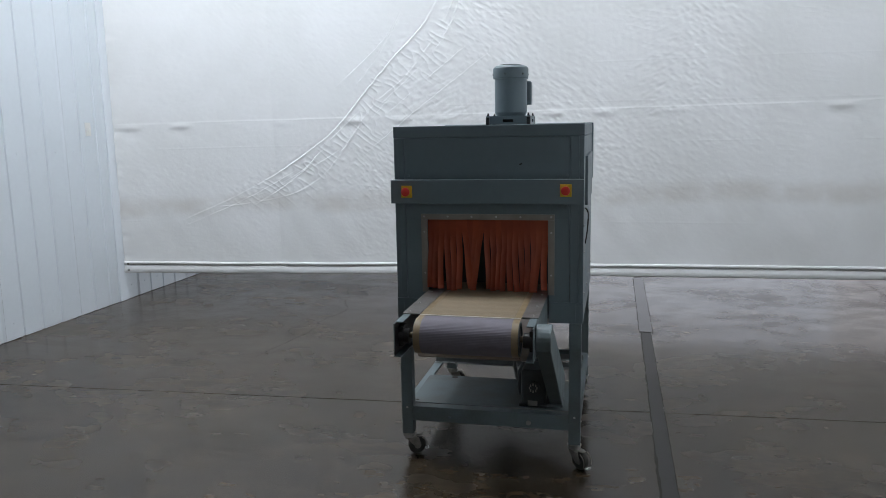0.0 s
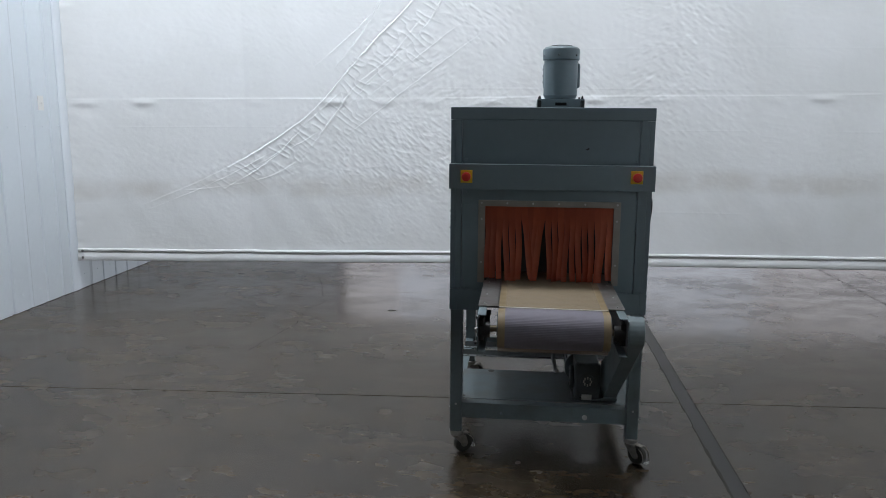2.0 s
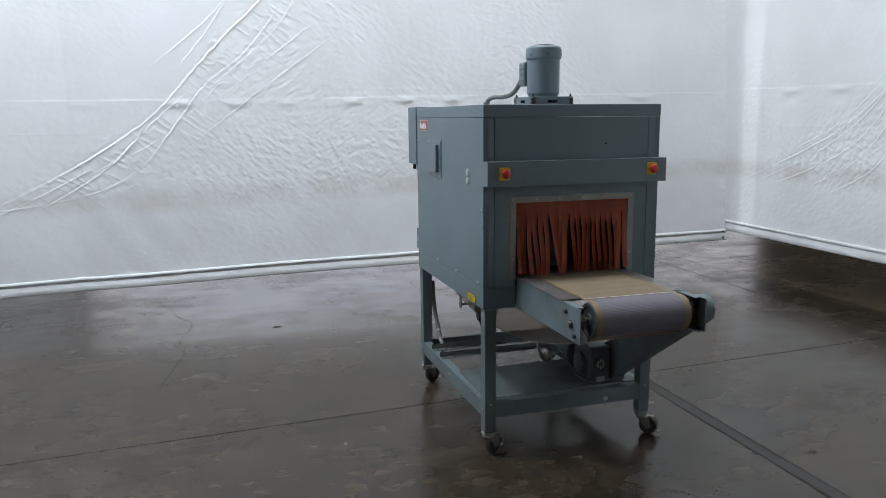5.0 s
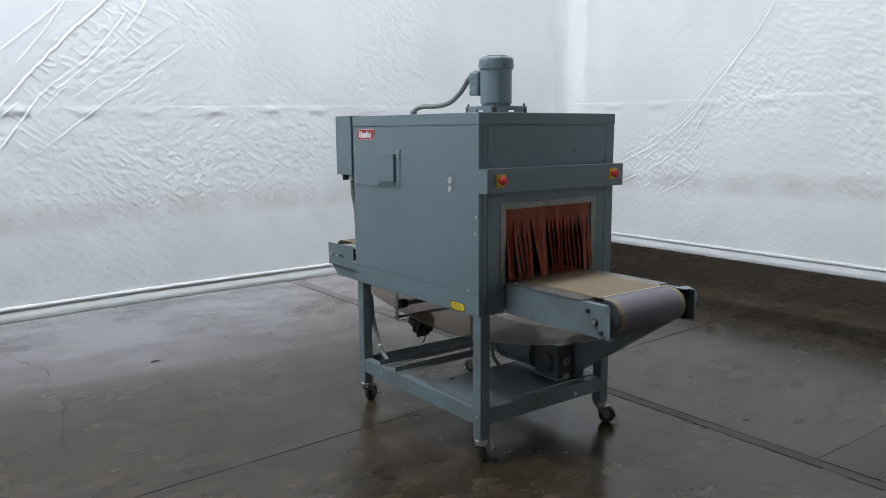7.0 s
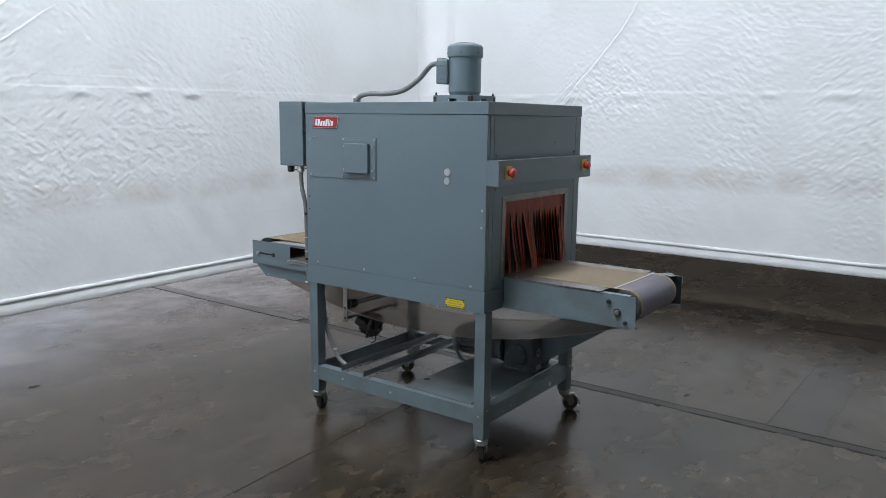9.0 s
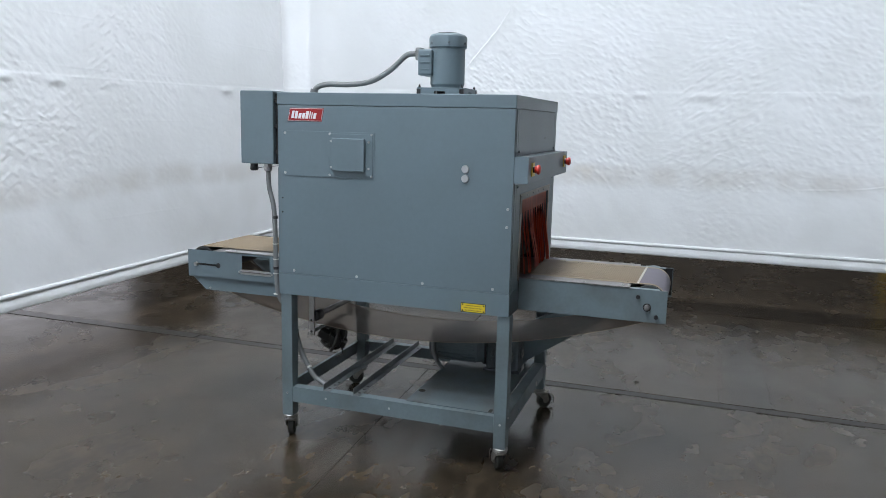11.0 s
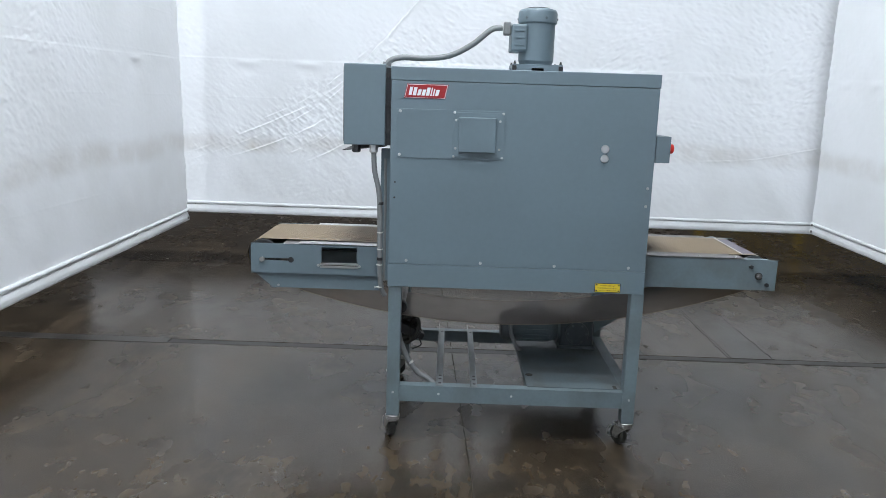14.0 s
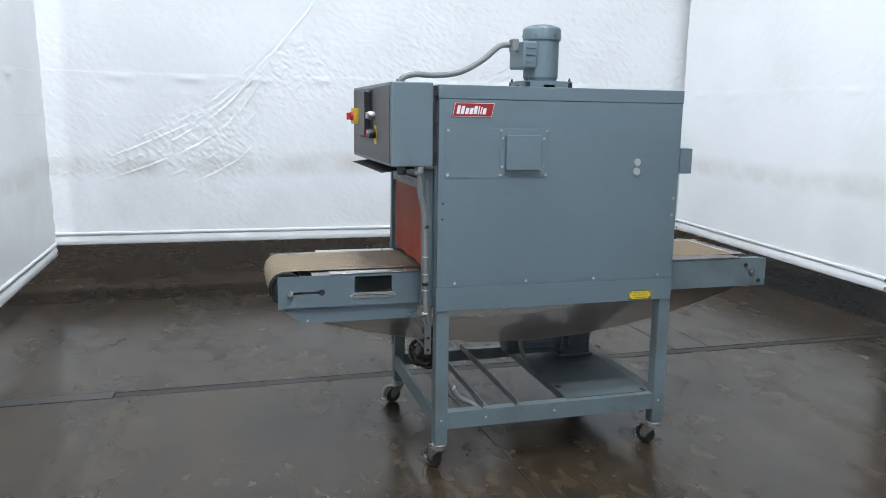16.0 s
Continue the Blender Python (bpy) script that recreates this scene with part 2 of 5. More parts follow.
def concrete_material(name="sealed_concrete", tone=1.0):
    """Sealed, worn concrete: cloudy greys, tyre-darkened areas, scratches and uneven polish."""
    m, n, l, b = tree(name)
    where = n.new("ShaderNodeNewGeometry").outputs["Position"]

    def noise_at(size, detail, stretch=None, distort=0.0):
        t = n.new("ShaderNodeTexNoise")
        t.inputs["Scale"].default_value, t.inputs["Detail"].default_value, t.inputs["Distortion"].default_value = size, detail, distort
        if stretch:
            mp = n.new("ShaderNodeMapping")
            mp.inputs["Scale"].default_value = stretch
            l.new(where, mp.inputs["Vector"])
            l.new(mp.outputs["Vector"], t.inputs["Vector"])
        else:
            l.new(where, t.inputs["Vector"])
        return t.outputs["Fac"]

    def ranged(v, lo, hi, a=0.0, c=1.0):
        r = n.new("ShaderNodeMapRange")
        r.interpolation_type = "SMOOTHSTEP"
        for key, val in (("From Min", lo), ("From Max", hi), ("To Min", a), ("To Max", c)):
            r.inputs[key].default_value = val
        l.new(v, r.inputs["Value"])
        return r.outputs["Result"]

    def mul(a, k):
        s = n.new("ShaderNodeMath")
        s.operation = "MULTIPLY"
        l.new(a, s.inputs[0])
        if isinstance(k, float):
            s.inputs[1].default_value = k
        else:
            l.new(k, s.inputs[1])
        return s.outputs[0]

    def blend(fac, a, c):
        x = n.new("ShaderNodeMix")
        x.data_type = "RGBA"
        l.new(fac, x.inputs["Factor"])
        if isinstance(a, tuple):
            x.inputs[6].default_value = (*a, 1)
        else:
            l.new(a, x.inputs[6])
        x.inputs[7].default_value = (*c, 1)
        return x.outputs[2]

    col = blend(ranged(noise_at(0.8, 4.0, None, 0.3), 0.25, 0.75), (0.0390, 0.0279, 0.0171), (0.0231, 0.0170, 0.0108))
    col = blend(mul(ranged(noise_at(1.5, 6.0, (1, 0.3, 1)), 0.42, 0.78), 0.75), col, (0.0148, 0.0117, 0.0082))
    col = blend(mul(ranged(noise_at(2.2, 6.0, (0.35, 1, 1)), 0.44, 0.78), 0.42), col, (0.0582, 0.0416, 0.0249))
    # pale scuffs and dark tracks a hand wide
    col = blend(mul(ranged(noise_at(4.6, 5.0, (0.7, 1, 1)), 0.42, 0.7), 0.36), col, (0.0744, 0.0530, 0.0318))
    col = blend(mul(ranged(noise_at(7.0, 5.0, (1, 0.6, 1)), 0.58, 0.34), 0.45), col, (0.0130, 0.0103, 0.0073))
    # blotches where the sealer has worn through
    col = blend(mul(ranged(noise_at(13.0, 3.0, (0.6, 1, 1)), 0.48, 0.68), 0.4), col, (0.0874, 0.0634, 0.0391))
    col = blend(mul(ranged(noise_at(30.0, 3.0, (0.5, 1, 1)), 0.42, 0.7), 0.42), col, (0.0645, 0.0470, 0.0293))
    if tone != 1.0:
        shade = n.new("ShaderNodeMix")
        shade.data_type, shade.blend_type = "RGBA", "MULTIPLY"
        shade.inputs["Factor"].default_value = 1.0
        shade.inputs[7].default_value = (tone, tone * 0.985, tone * 0.96, 1)
        l.new(col, shade.inputs[6])
        col = shade.outputs[2]
    l.new(col, b.inputs["Base Color"])
    worn = ranged(noise_at(6.5, 3.0, (0.75, 1, 1), 0.0), 0.3, 0.7, 0.0, 0.08)
    r0 = ranged(noise_at(1.6, 5.0, (0.6, 1, 1)), 0.3, 0.7, 0.155, 0.26)
    rough = n.new("ShaderNodeMath")
    rough.operation = "ADD"
    l.new(worn, rough.inputs[0])
    l.new(r0, rough.inputs[1])
    # spots where the sealer is still glossy
    shine = rough.outputs[0]
    for cx, cy, rx, ry, gloss in ((-1.75, 6.5, 0.75, 1.05, 0.48), (0.55, 6.6, 0.42, 0.8, 0.85)):
        off = n.new("ShaderNodeVectorMath")
        off.operation = "SUBTRACT"
        off.inputs[1].default_value = (cx, cy, 0)
        l.new(where, off.inputs[0])
        span = n.new("ShaderNodeVectorMath")
        span.operation = "DIVIDE"
        span.inputs[1].default_value = (rx, ry, 1)
        l.new(off.outputs[0], span.inputs[0])
        far = n.new("ShaderNodeVectorMath")
        far.operation = "LENGTH"
        l.new(span.outputs[0], far.inputs[0])
        edge = n.new("ShaderNodeMath")
        edge.operation = "MULTIPLY_ADD"
        edge.inputs[1].default_value = 2.2
        l.new(noise_at(3.6, 8.0, (0.6, 1, 1)), edge.inputs[0])
        l.new(far.outputs["Value"], edge.inputs[2])
        keep = ranged(edge.outputs[0], 0.95, 2.3, gloss, 1.0)
        shine = mul(shine, keep)
    l.new(shine, b.inputs["Roughness"])
    b.inputs["Specular IOR Level"].default_value = 0.4
    return m


CONCRETE = concrete_material()
CONCRETE_PATCH = concrete_material("darker_concrete_patch", 0.62)
CONCRETE_PALE = concrete_material("pale_concrete_edge", 1.2)


# ---- building helpers ----
INVERSE = {}


def thing(name, base, label, category, group=""):
    """An Empty at a thing's base; its parts are built in world metres."""
    ob = new(name)
    ob.empty_display_size = 0.05
    ob.location = base
    INVERSE[ob.name] = Matrix.Translation(base).inverted()
    return tagged(ob, label, category, group)


def part(name, bm, mat, parent=None, label=""):
    me = bpy.data.meshes.new(name)
    bm.to_mesh(me)
    bm.free()
    me.materials.append(mat)
    return part_of(name, me, parent, label)


def part_of(name, me, parent=None, label=""):
    ob = new(name, me)
    if parent:
        ob.parent = parent
        if parent.name in INVERSE:
            ob.matrix_parent_inverse = INVERSE[parent.name]
    return tagged(ob, label) if label else ob


def smooth(bm, angle=35):
    for f in bm.faces:
        f.smooth = True
    for e in bm.edges:
        if len(e.link_faces) == 2 and e.calc_face_angle(0) > radians(angle):
            e.smooth = False
    return bm


def add_box(bm, x0, x1, y0, y1, z0, z1, bevel=0.0, turn=None):
    made = bmesh.ops.create_cube(bm, size=1.0)["verts"]
    bmesh.ops.scale(bm, vec=(x1 - x0, y1 - y0, z1 - z0), verts=made)
    m = Matrix.Translation(((x0 + x1) / 2, (y0 + y1) / 2, (z0 + z1) / 2))
    bmesh.ops.transform(bm, matrix=m @ turn if turn else m, verts=made)
    if bevel:
        edges = list({e for v in made for e in v.link_edges})
        bmesh.ops.bevel(bm, geom=edges, offset=bevel, segments=2, profile=0.5, affect="EDGES")
    return bm


def box(x0, x1, y0, y1, z0, z1, bevel=0.0015, turn=None):
    return add_box(bmesh.new(), x0, x1, y0, y1, z0, z1, bevel, turn)


def add_rod(bm, a, b, r, segs=16, r2=None, bevel=0.0):
    a, b = Vector(a), Vector(b)
    m = Matrix.Translation((a + b) / 2) @ (b - a).to_track_quat("Z", "Y").to_matrix().to_4x4()
    made = bmesh.ops.create_cone(bm, cap_ends=True, segments=segs, radius1=r, radius2=r if r2 is None else r2, depth=(b - a).length, matrix=m)["verts"]
    if bevel:
        rims = [e for e in {e for v in made for e in v.link_edges} if any(len(f.verts) > 4 for f in e.link_faces)]
        bmesh.ops.bevel(bm, geom=rims, offset=bevel, segments=2, profile=0.5, affect="EDGES")
    return bm


def lathe(profile, a, b, segs=36):
    """A turned shape: (distance along, radius) pairs from a towards b."""
    a, b = Vector(a), Vector(b)
    d = (b - a).normalized()
    side = d.cross(Vector((0.31, 0.17, 0.94))).normalized()
    up = side.cross(d)
    bm = bmesh.new()
    rings = [[bm.verts.new(a + d * t + r * (math.cos(2 * math.pi * k / segs) * side + math.sin(2 * math.pi * k / segs) * up)) for k in range(segs)] for t, r in profile]
    for p, q in zip(rings, rings[1:]):
        for k in range(segs):
            bm.faces.new((p[k], p[(k + 1) % segs], q[(k + 1) % segs], q[k]))
    bm.faces.new(rings[0][::-1])
    bm.faces.new(rings[-1])
    bmesh.ops.recalc_face_normals(bm, faces=bm.faces)
    return smooth(bm, 28)


def pierced(us, vs, holes, axis, a, b):
    """A plate from a to b across an axis, on a grid of breaks, with some cells left open."""
    bm = bmesh.new()
    verts = {}

    def vert(u, v, w):
        if (u, v, w) not in verts:
            verts[u, v, w] = bm.verts.new({"x": (w, u, v), "y": (u, w, v), "z": (u, v, w)}[axis])
        return verts[u, v, w]

    n, m = len(us) - 1, len(vs) - 1
    solid = {(i, j) for i in range(n) for j in range(m)} - set(holes)
    for i, j in solid:
        u0, u1, v0, v1 = us[i], us[i + 1], vs[j], vs[j + 1]
        for w in (a, b):
            bm.faces.new([vert(u, v, w) for u, v in ((u0, v0), (u1, v0), (u1, v1), (u0, v1))])
        for (di, dj), (p, q) in (((-1, 0), ((u0, v0), (u0, v1))), ((1, 0), ((u1, v0), (u1, v1))), ((0, -1), ((u0, v0), (u1, v0))), ((0, 1), ((u0, v1), (u1, v1)))):
            if (i + di, j + dj) not in solid:
                bm.faces.new([vert(*p, a), vert(*q, a), vert(*q, b), vert(*p, b)])
    bmesh.ops.recalc_face_normals(bm, faces=bm.faces)
    return bm


def rod(a, b, r, segs=16, r2=None, bevel=0.0):
    return smooth(add_rod(bmesh.new(), a, b, r, segs, r2, bevel))


def glide(points, steps=10):
    """Points along a smooth curve through the given ones."""
    p = [Vector(q) for q in points]
    p = [2 * p[0] - p[1]] + p + [2 * p[-1] - p[-2]]
    out = []
    for i in range(1, len(p) - 2):
        for k in range(steps):
            t = k / steps
            a, b, c, d = p[i - 1], p[i], p[i + 1], p[i + 2]
            out.append(0.5 * (2 * b + (c - a) * t + (2 * a - 5 * b + 4 * c - d) * t * t + (3 * b - a - 3 * c + d) * t ** 3))
    return out + [p[-2]]


def tube(points, r, segs=10, ribs=0.0):
    """A round tube along a line; ribs: wavy radius of a flexible conduit."""
    bm = bmesh.new()
    rings = []
    for i, q in enumerate(points):
        q = Vector(q)
        d = (Vector(points[min(i + 1, len(points) - 1)]) - Vector(points[max(i - 1, 0)])).normalized()
        side = d.cross(Vector((0.31, 0.17, 0.94))).normalized()
        up = side.cross(d)
        rr = r * (1 + (ribs if i % 2 else 0))
        rings.append([bm.verts.new(q + rr * (math.cos(2 * math.pi * k / segs) * side + math.sin(2 * math.pi * k / segs) * up)) for k in range(segs)])
    for a, b in zip(rings, rings[1:]):
        for k in range(segs):
            bm.faces.new((a[k], a[(k + 1) % segs], b[(k + 1) % segs], b[k]))
    bm.faces.new(rings[0][::-1])
    bm.faces.new(rings[-1])
    bmesh.ops.recalc_face_normals(bm, faces=bm.faces)
    return smooth(bm, 60)


def prism(outline, axis, a, b, bevel=0.0):
    """A flat outline drawn across an axis ('x': points are y, z; 'y': x, z; 'z': x, y) and thickened from a to b."""
    bm = bmesh.new()

    def at(p, v):
        return {"x": (v, p[0], p[1]), "y": (p[0], v, p[1]), "z": (p[0], p[1], v)}[axis]

    lo, hi = [bm.verts.new(at(p, a)) for p in outline], [bm.verts.new(at(p, b)) for p in outline]
    k = len(outline)
    bm.faces.new(lo)
    bm.faces.new(hi[::-1])
    for i in range(k):
        bm.faces.new((lo[i], hi[i], hi[(i + 1) % k], lo[(i + 1) % k]))
    bmesh.ops.recalc_face_normals(bm, faces=bm.faces)
    if bevel:
        bmesh.ops.bevel(bm, geom=list(bm.edges), offset=bevel, segments=2, profile=0.5, affect="EDGES")
    return bm


def screw_mesh(name, r, h, mat):
    """A domed hexagon-washer screw head that stands along +z."""
    bm = bmesh.new()
    add_rod(bm, (0, 0, 0), (0, 0, h * 0.3), r * 1.35, 12)
    add_rod(bm, (0, 0, h * 0.25), (0, 0, h), r, 6, r * 0.8)
    me = bpy.data.meshes.new(name)
    bm.to_mesh(me)
    bm.free()
    me.materials.append(mat)
    return me


SCREW = screw_mesh("screw", 0.0046, 0.0055, ZINC_BRIGHT)
SCREW_DARK = screw_mesh("screw", 0.003, 0.003, SHADOW_STEEL)
SCREW_SMALL = screw_mesh("screw", 0.0038, 0.004, ZINC_BRIGHT)
SCREW_GREY = screw_mesh("screw", 0.0042, 0.004, PAINT_DUSTY)
SCREW_PAINT = screw_mesh("screw", 0.0055, 0.005, PAINT)
SCREW_DULL = screw_mesh("screw", 0.0034, 0.0035, ZINC)
SCREW_WALL = screw_mesh("screw", 0.006, 0.006, WALL_WHITE)
TURNS = {"-x": Matrix.Rotation(radians(-90), 4, "Y"), "+x": Matrix.Rotation(radians(90), 4, "Y"),
         "-y": Matrix.Rotation(radians(90), 4, "X"), "+y": Matrix.Rotation(radians(-90), 4, "X"), "+z": Matrix.Identity(4)}


def screws(me, facing, places, parent):
    for p in places:
        ob = part_of("screw", me, parent)
        ob.matrix_basis = Matrix.Translation(p) @ TURNS[facing]


TABLE = np.random.RandomState(7).rand(6, 256, 256)


def cloud(x, y, seed=0):
    """Smooth value noise in the range 0 to 1, for arrays."""
    t = TABLE[seed % 6]
    xi, yi = np.floor(x).astype(int), np.floor(y).astype(int)
    fx, fy = x - xi, y - yi
    fx, fy = fx * fx * (3 - 2 * fx), fy * fy * (3 - 2 * fy)
    a, b = t[xi % 256, yi % 256], t[(xi + 1) % 256, yi % 256]
    c, d = t[xi % 256, (yi + 1) % 256], t[(xi + 1) % 256, (yi + 1) % 256]
    return (a * (1 - fx) + b * fx) * (1 - fy) + (c * (1 - fx) + d * fx) * fy


def grid_mesh(name, P, mat):
    """A smooth sheet from an array of places, rows by columns by 3."""
    r, c, _ = P.shape
    k = np.arange(r * c).reshape(r, c)
    quads = np.stack([k[:-1, :-1], k[:-1, 1:], k[1:, 1:], k[1:, :-1]], -1).reshape(-1, 4)
    me = bpy.data.meshes.new(name)
    me.vertices.add(r * c)
    me.vertices.foreach_set("co", P.reshape(-1).astype(np.float32))
    me.loops.add(quads.size)
    me.loops.foreach_set("vertex_index", quads.reshape(-1).astype(np.int32))
    me.polygons.add(len(quads))
    me.polygons.foreach_set("loop_start", np.arange(0, quads.size, 4, dtype=np.int32))
    me.polygons.foreach_set("use_smooth", np.ones(len(quads), dtype=bool))
    me.update(calc_edges=True)
    me.materials.append(mat)
    return me


# ---- the room ----
WEST = -4.52


def joint_y(x):
    return 4.165 + 0.052 * x


def floor():
    """Sealed slabs on a dark bed: a saw-cut joint across, a filled trench along, with a steel cover at its far end."""
    ob = tagged(part("floor", box(-14, 22, -12, 24, -0.35, -0.03, 0), JOINT), "dark bed beneath the concrete floor slabs", "floor", kind="structure")
    g, x0, x1 = 0.0015, 0.196, 0.27

    def slab(outline):
        return part("concrete_slab", prism(outline, "z", -0.03, 0.0, 0.0012), CONCRETE, ob)

    south, north, west, east = -12.0, 24.0, -14.0, 22.0
    slab([(west, south), (x0 - g, south), (x0 - g, joint_y(x0) - g), (west, joint_y(west) - g)])
    slab([(west, joint_y(west) + g), (x0 - g, joint_y(x0) + g), (x0 - g, north), (west, north)])
    slab([(x1 + g, south), (east, south), (east, joint_y(east) - g), (x1 + g, joint_y(x1) - g)])
    slab([(x1 + g, joint_y(x1) + g), (east, joint_y(east) + g), (east, north), (x1 + g, north)])
    part("joint_filler", box(x0, x1, south, 5.84, -0.03, -0.0015, 0.0006), FILLER, ob, "dark grey filler in a floor trench")
    part("cover_plate", box(x0 - 0.006, x1 + 0.012, 5.845, 7.95, -0.02, 0.0025, 0.001), COVER, ob, "flat steel cover plate over the trench")
    part("floor_patch", prism([(0.268, 2.28), (2.1, 2.26), (2.1, 2.5), (0.268, 2.52)], "z", -0.01, 0.0012), CONCRETE_PATCH, ob, "darker filled saw-cut in the concrete")
    part("floor_patch", prism([(2.37, -4), (2.69, -4), (2.69, 9), (2.37, 9)], "z", -0.01, 0.0012), CONCRETE_PATCH, ob, "darker filled strip in the concrete")
    rnd = random.Random(4)

    def ragged(name, pts, w0, w1, mat, label, z=0.0016):
        """A thin uneven line of dirt or filler along points on the floor."""
        bm = bmesh.new()
        rows = []
        for i, p in enumerate(pts):
            q = pts[min(i + 1, len(pts) - 1)] - pts[max(i - 1, 0)]
            side = Vector((-q.y, q.x, 0)).normalized()
            a, b = rnd.uniform(w0, w1), rnd.uniform(w0, w1)
            rows.append((bm.verts.new((p.x + side.x * a, p.y + side.y * a, z)), bm.verts.new((p.x - side.x * b, p.y - side.y * b, z))))
        for a, b in zip(rows, rows[1:]):
            bm.faces.new((a[0], a[1], b[1], b[0]))
        part(name, bm, mat, ob, label)

    ragged("crack", [Vector((x0 + rnd.uniform(-0.002, 0.002), y, 0)) for y in np.arange(3.6, 5.84, 0.06)], 0.001, 0.005, JOINT, "open dirt-filled crack beside the trench")
    ragged("crack", [Vector((x0 + rnd.uniform(-0.002, 0.002), y, 0)) for y in np.arange(-4, 3.64, 0.05)], 0.003, 0.009, JOINT, "open dirt-filled crack beside the trench")
    ragged("crack", [Vector((x1 + rnd.uniform(-0.002, 0.002), y, 0)) for y in np.arange(-4, 5.84, 0.06)], 0.0005, 0.0025, JOINT, "fine crack beside the trench")
    for xe in (x0 - 0.009, x1 + 0.015):
        ragged("crack", [Vector((xe + rnd.uniform(-0.003, 0.003), y, 0)) for y in np.arange(5.8, 7.95, 0.04)], 0.0006, 0.003, JOINT, "dirt along the cover plate")
    for ya, yb in ((2.27, 2.25), (2.53, 2.51)):
        ragged("patch_lip", [Vector((0.28 + 1.8 * k / 50, ya + (yb - ya) * k / 50 + rnd.uniform(-0.006, 0.006), 0)) for k in range(51)], 0.003, 0.011, CONCRETE_PALE, "pale ragged edge of the patch")
    for xa in (2.36, 2.7):
        ragged("patch_lip", [Vector((xa + rnd.uniform(-0.006, 0.006), y, 0)) for y in np.arange(-4, 9, 0.035)], 0.002, 0.008, CONCRETE_PALE, "pale ragged edge of the patch")
    ragged("joint_dirt", [Vector((x, joint_y(x) + rnd.uniform(-0.001, 0.001), 0)) for x in np.arange(-4.4, x0, 0.04)], 0.0008, 0.0034, JOINT, "dirt line in the saw-cut joint")
    ragged("joint_dirt", [Vector((x, joint_y(x) + rnd.uniform(-0.001, 0.001), 0)) for x in np.arange(x1 + 0.15, 6.0, 0.04)], 0.0008, 0.0032, JOINT, "dirt line in the saw-cut joint")
    # hairline cracks
    for line in ([(-2.6, 7.1), (-2.45, 6.7), (-2.4, 6.46), (-2.29, 6.2), (-2.36, 5.8), (-2.33, 5.47), (-2.44, 4.8)],
                 [(-3.1, 6.2), (-2.72, 6.35), (-2.4, 6.4), (-2.18, 6.45), (-1.8, 6.55), (-1.55, 6.56), (-0.8, 6.6)],
                 [(-1.62, 6.45), (-1.55, 6.2), (-1.48, 5.95)]):
        pts = glide([(x, y, 0) for x, y in line], 9)
        bm = bmesh.new()
        rows = []
        for p in pts:
            j, w = rnd.uniform(-0.012, 0.012), rnd.uniform(0.0004, 0.0019)
            rows.append((bm.verts.new((p.x + j - w, p.y + j - w, 0.0007)), bm.verts.new((p.x + j + w, p.y + j + w, 0.0007))))
        for a, b in zip(rows, rows[1:]):
            bm.faces.new((a[0], a[1], b[1], b[0]))
        part("crack", bm, CONCRETE_PATCH if len(line) == 3 else JOINT, ob, "hairline crack in the concrete")
    for x, y, r in ((0.44, 2.985, 0.025), (-1.69, 5.93, 0.035)):
        bm = bmesh.new()
        ring = [bm.verts.new((x + r * rnd.uniform(0.6, 1.2) * math.cos(k), y + 0.6 * r * rnd.uniform(0.6, 1.2) * math.sin(k), 0.0009)) for k in np.linspace(0, 6.0, 14)]
        bm.faces.new(ring)
        part("chip", bm, JOINT, ob, "chipped spot in the concrete")


def west_wall():
    """White ribbed metal cladding: panels with narrow ribs, screwed in rows."""
    wall = tagged(part("wall_west", box(WEST - 0.2, WEST - 0.03, -12, 24, 0, CEILING, 0), WALL_GREY), "white ribbed metal cladding on a wall", "wall", kind="structure")
    pitch, first = 0.211, 4.997

    def panel(k0, k1):
        bm = bmesh.new()
        line = []
        for k in range(k0, k1):
            y = first + pitch * k
            line += [(WEST, y - pitch + 0.024), (WEST, y - 0.024), (WEST - 0.011, y - 0.012), (WEST - 0.011, y + 0.004), (WEST, y + 0.01)]
        line = line[:-1] + [(WEST - 0.0008, first + pitch * (k1 - 1) + 0.0238)]
        rows = [[bm.verts.new((x, y, z)) for x, y in line] for z in (0.004, 2.2, CEILING)]
        for a, b in zip(rows, rows[1:]):
            for i in range(len(line) - 1):
                bm.faces.new((a[i], b[i], b[i + 1], a[i + 1]))
        return part("cladding_panel", bm, WALL_WHITE, wall)

    for k in range(-32, 52, 4):
        panel(k, k + 4)
    for k in range(-6, 18):
        y = first + pitch * k - 0.1
        screws(SCREW_WALL, "+x", [(WEST, y, 1.42), (WEST, y, 0.13), (WEST, y, 2.9)], wall)
    part("corner_trim", box(WEST - 0.005, WEST + 0.012, 6.18, 6.29, 0.002, CEILING, 0.005), WALL_WHITE, wall, "folded white metal trim strip")
    part("base_trim", box(WEST - 0.03, WEST - 0.018, -8, 16, 0.0, 0.02, 0.001), JOINT, wall)
    plate = thing("light_switch", (WEST, 5.947, 1.602), "small white switch plate on ribbed metal wall", "switch")
    part("plate", box(WEST, WEST + 0.008, 5.912, 5.982, 1.545, 1.66, 0.003), WHITE, plate)
    part("toggle", box(WEST + 0.008, WEST + 0.018, 5.941, 5.953, 1.59, 1.613, 0.002), WHITE, plate)


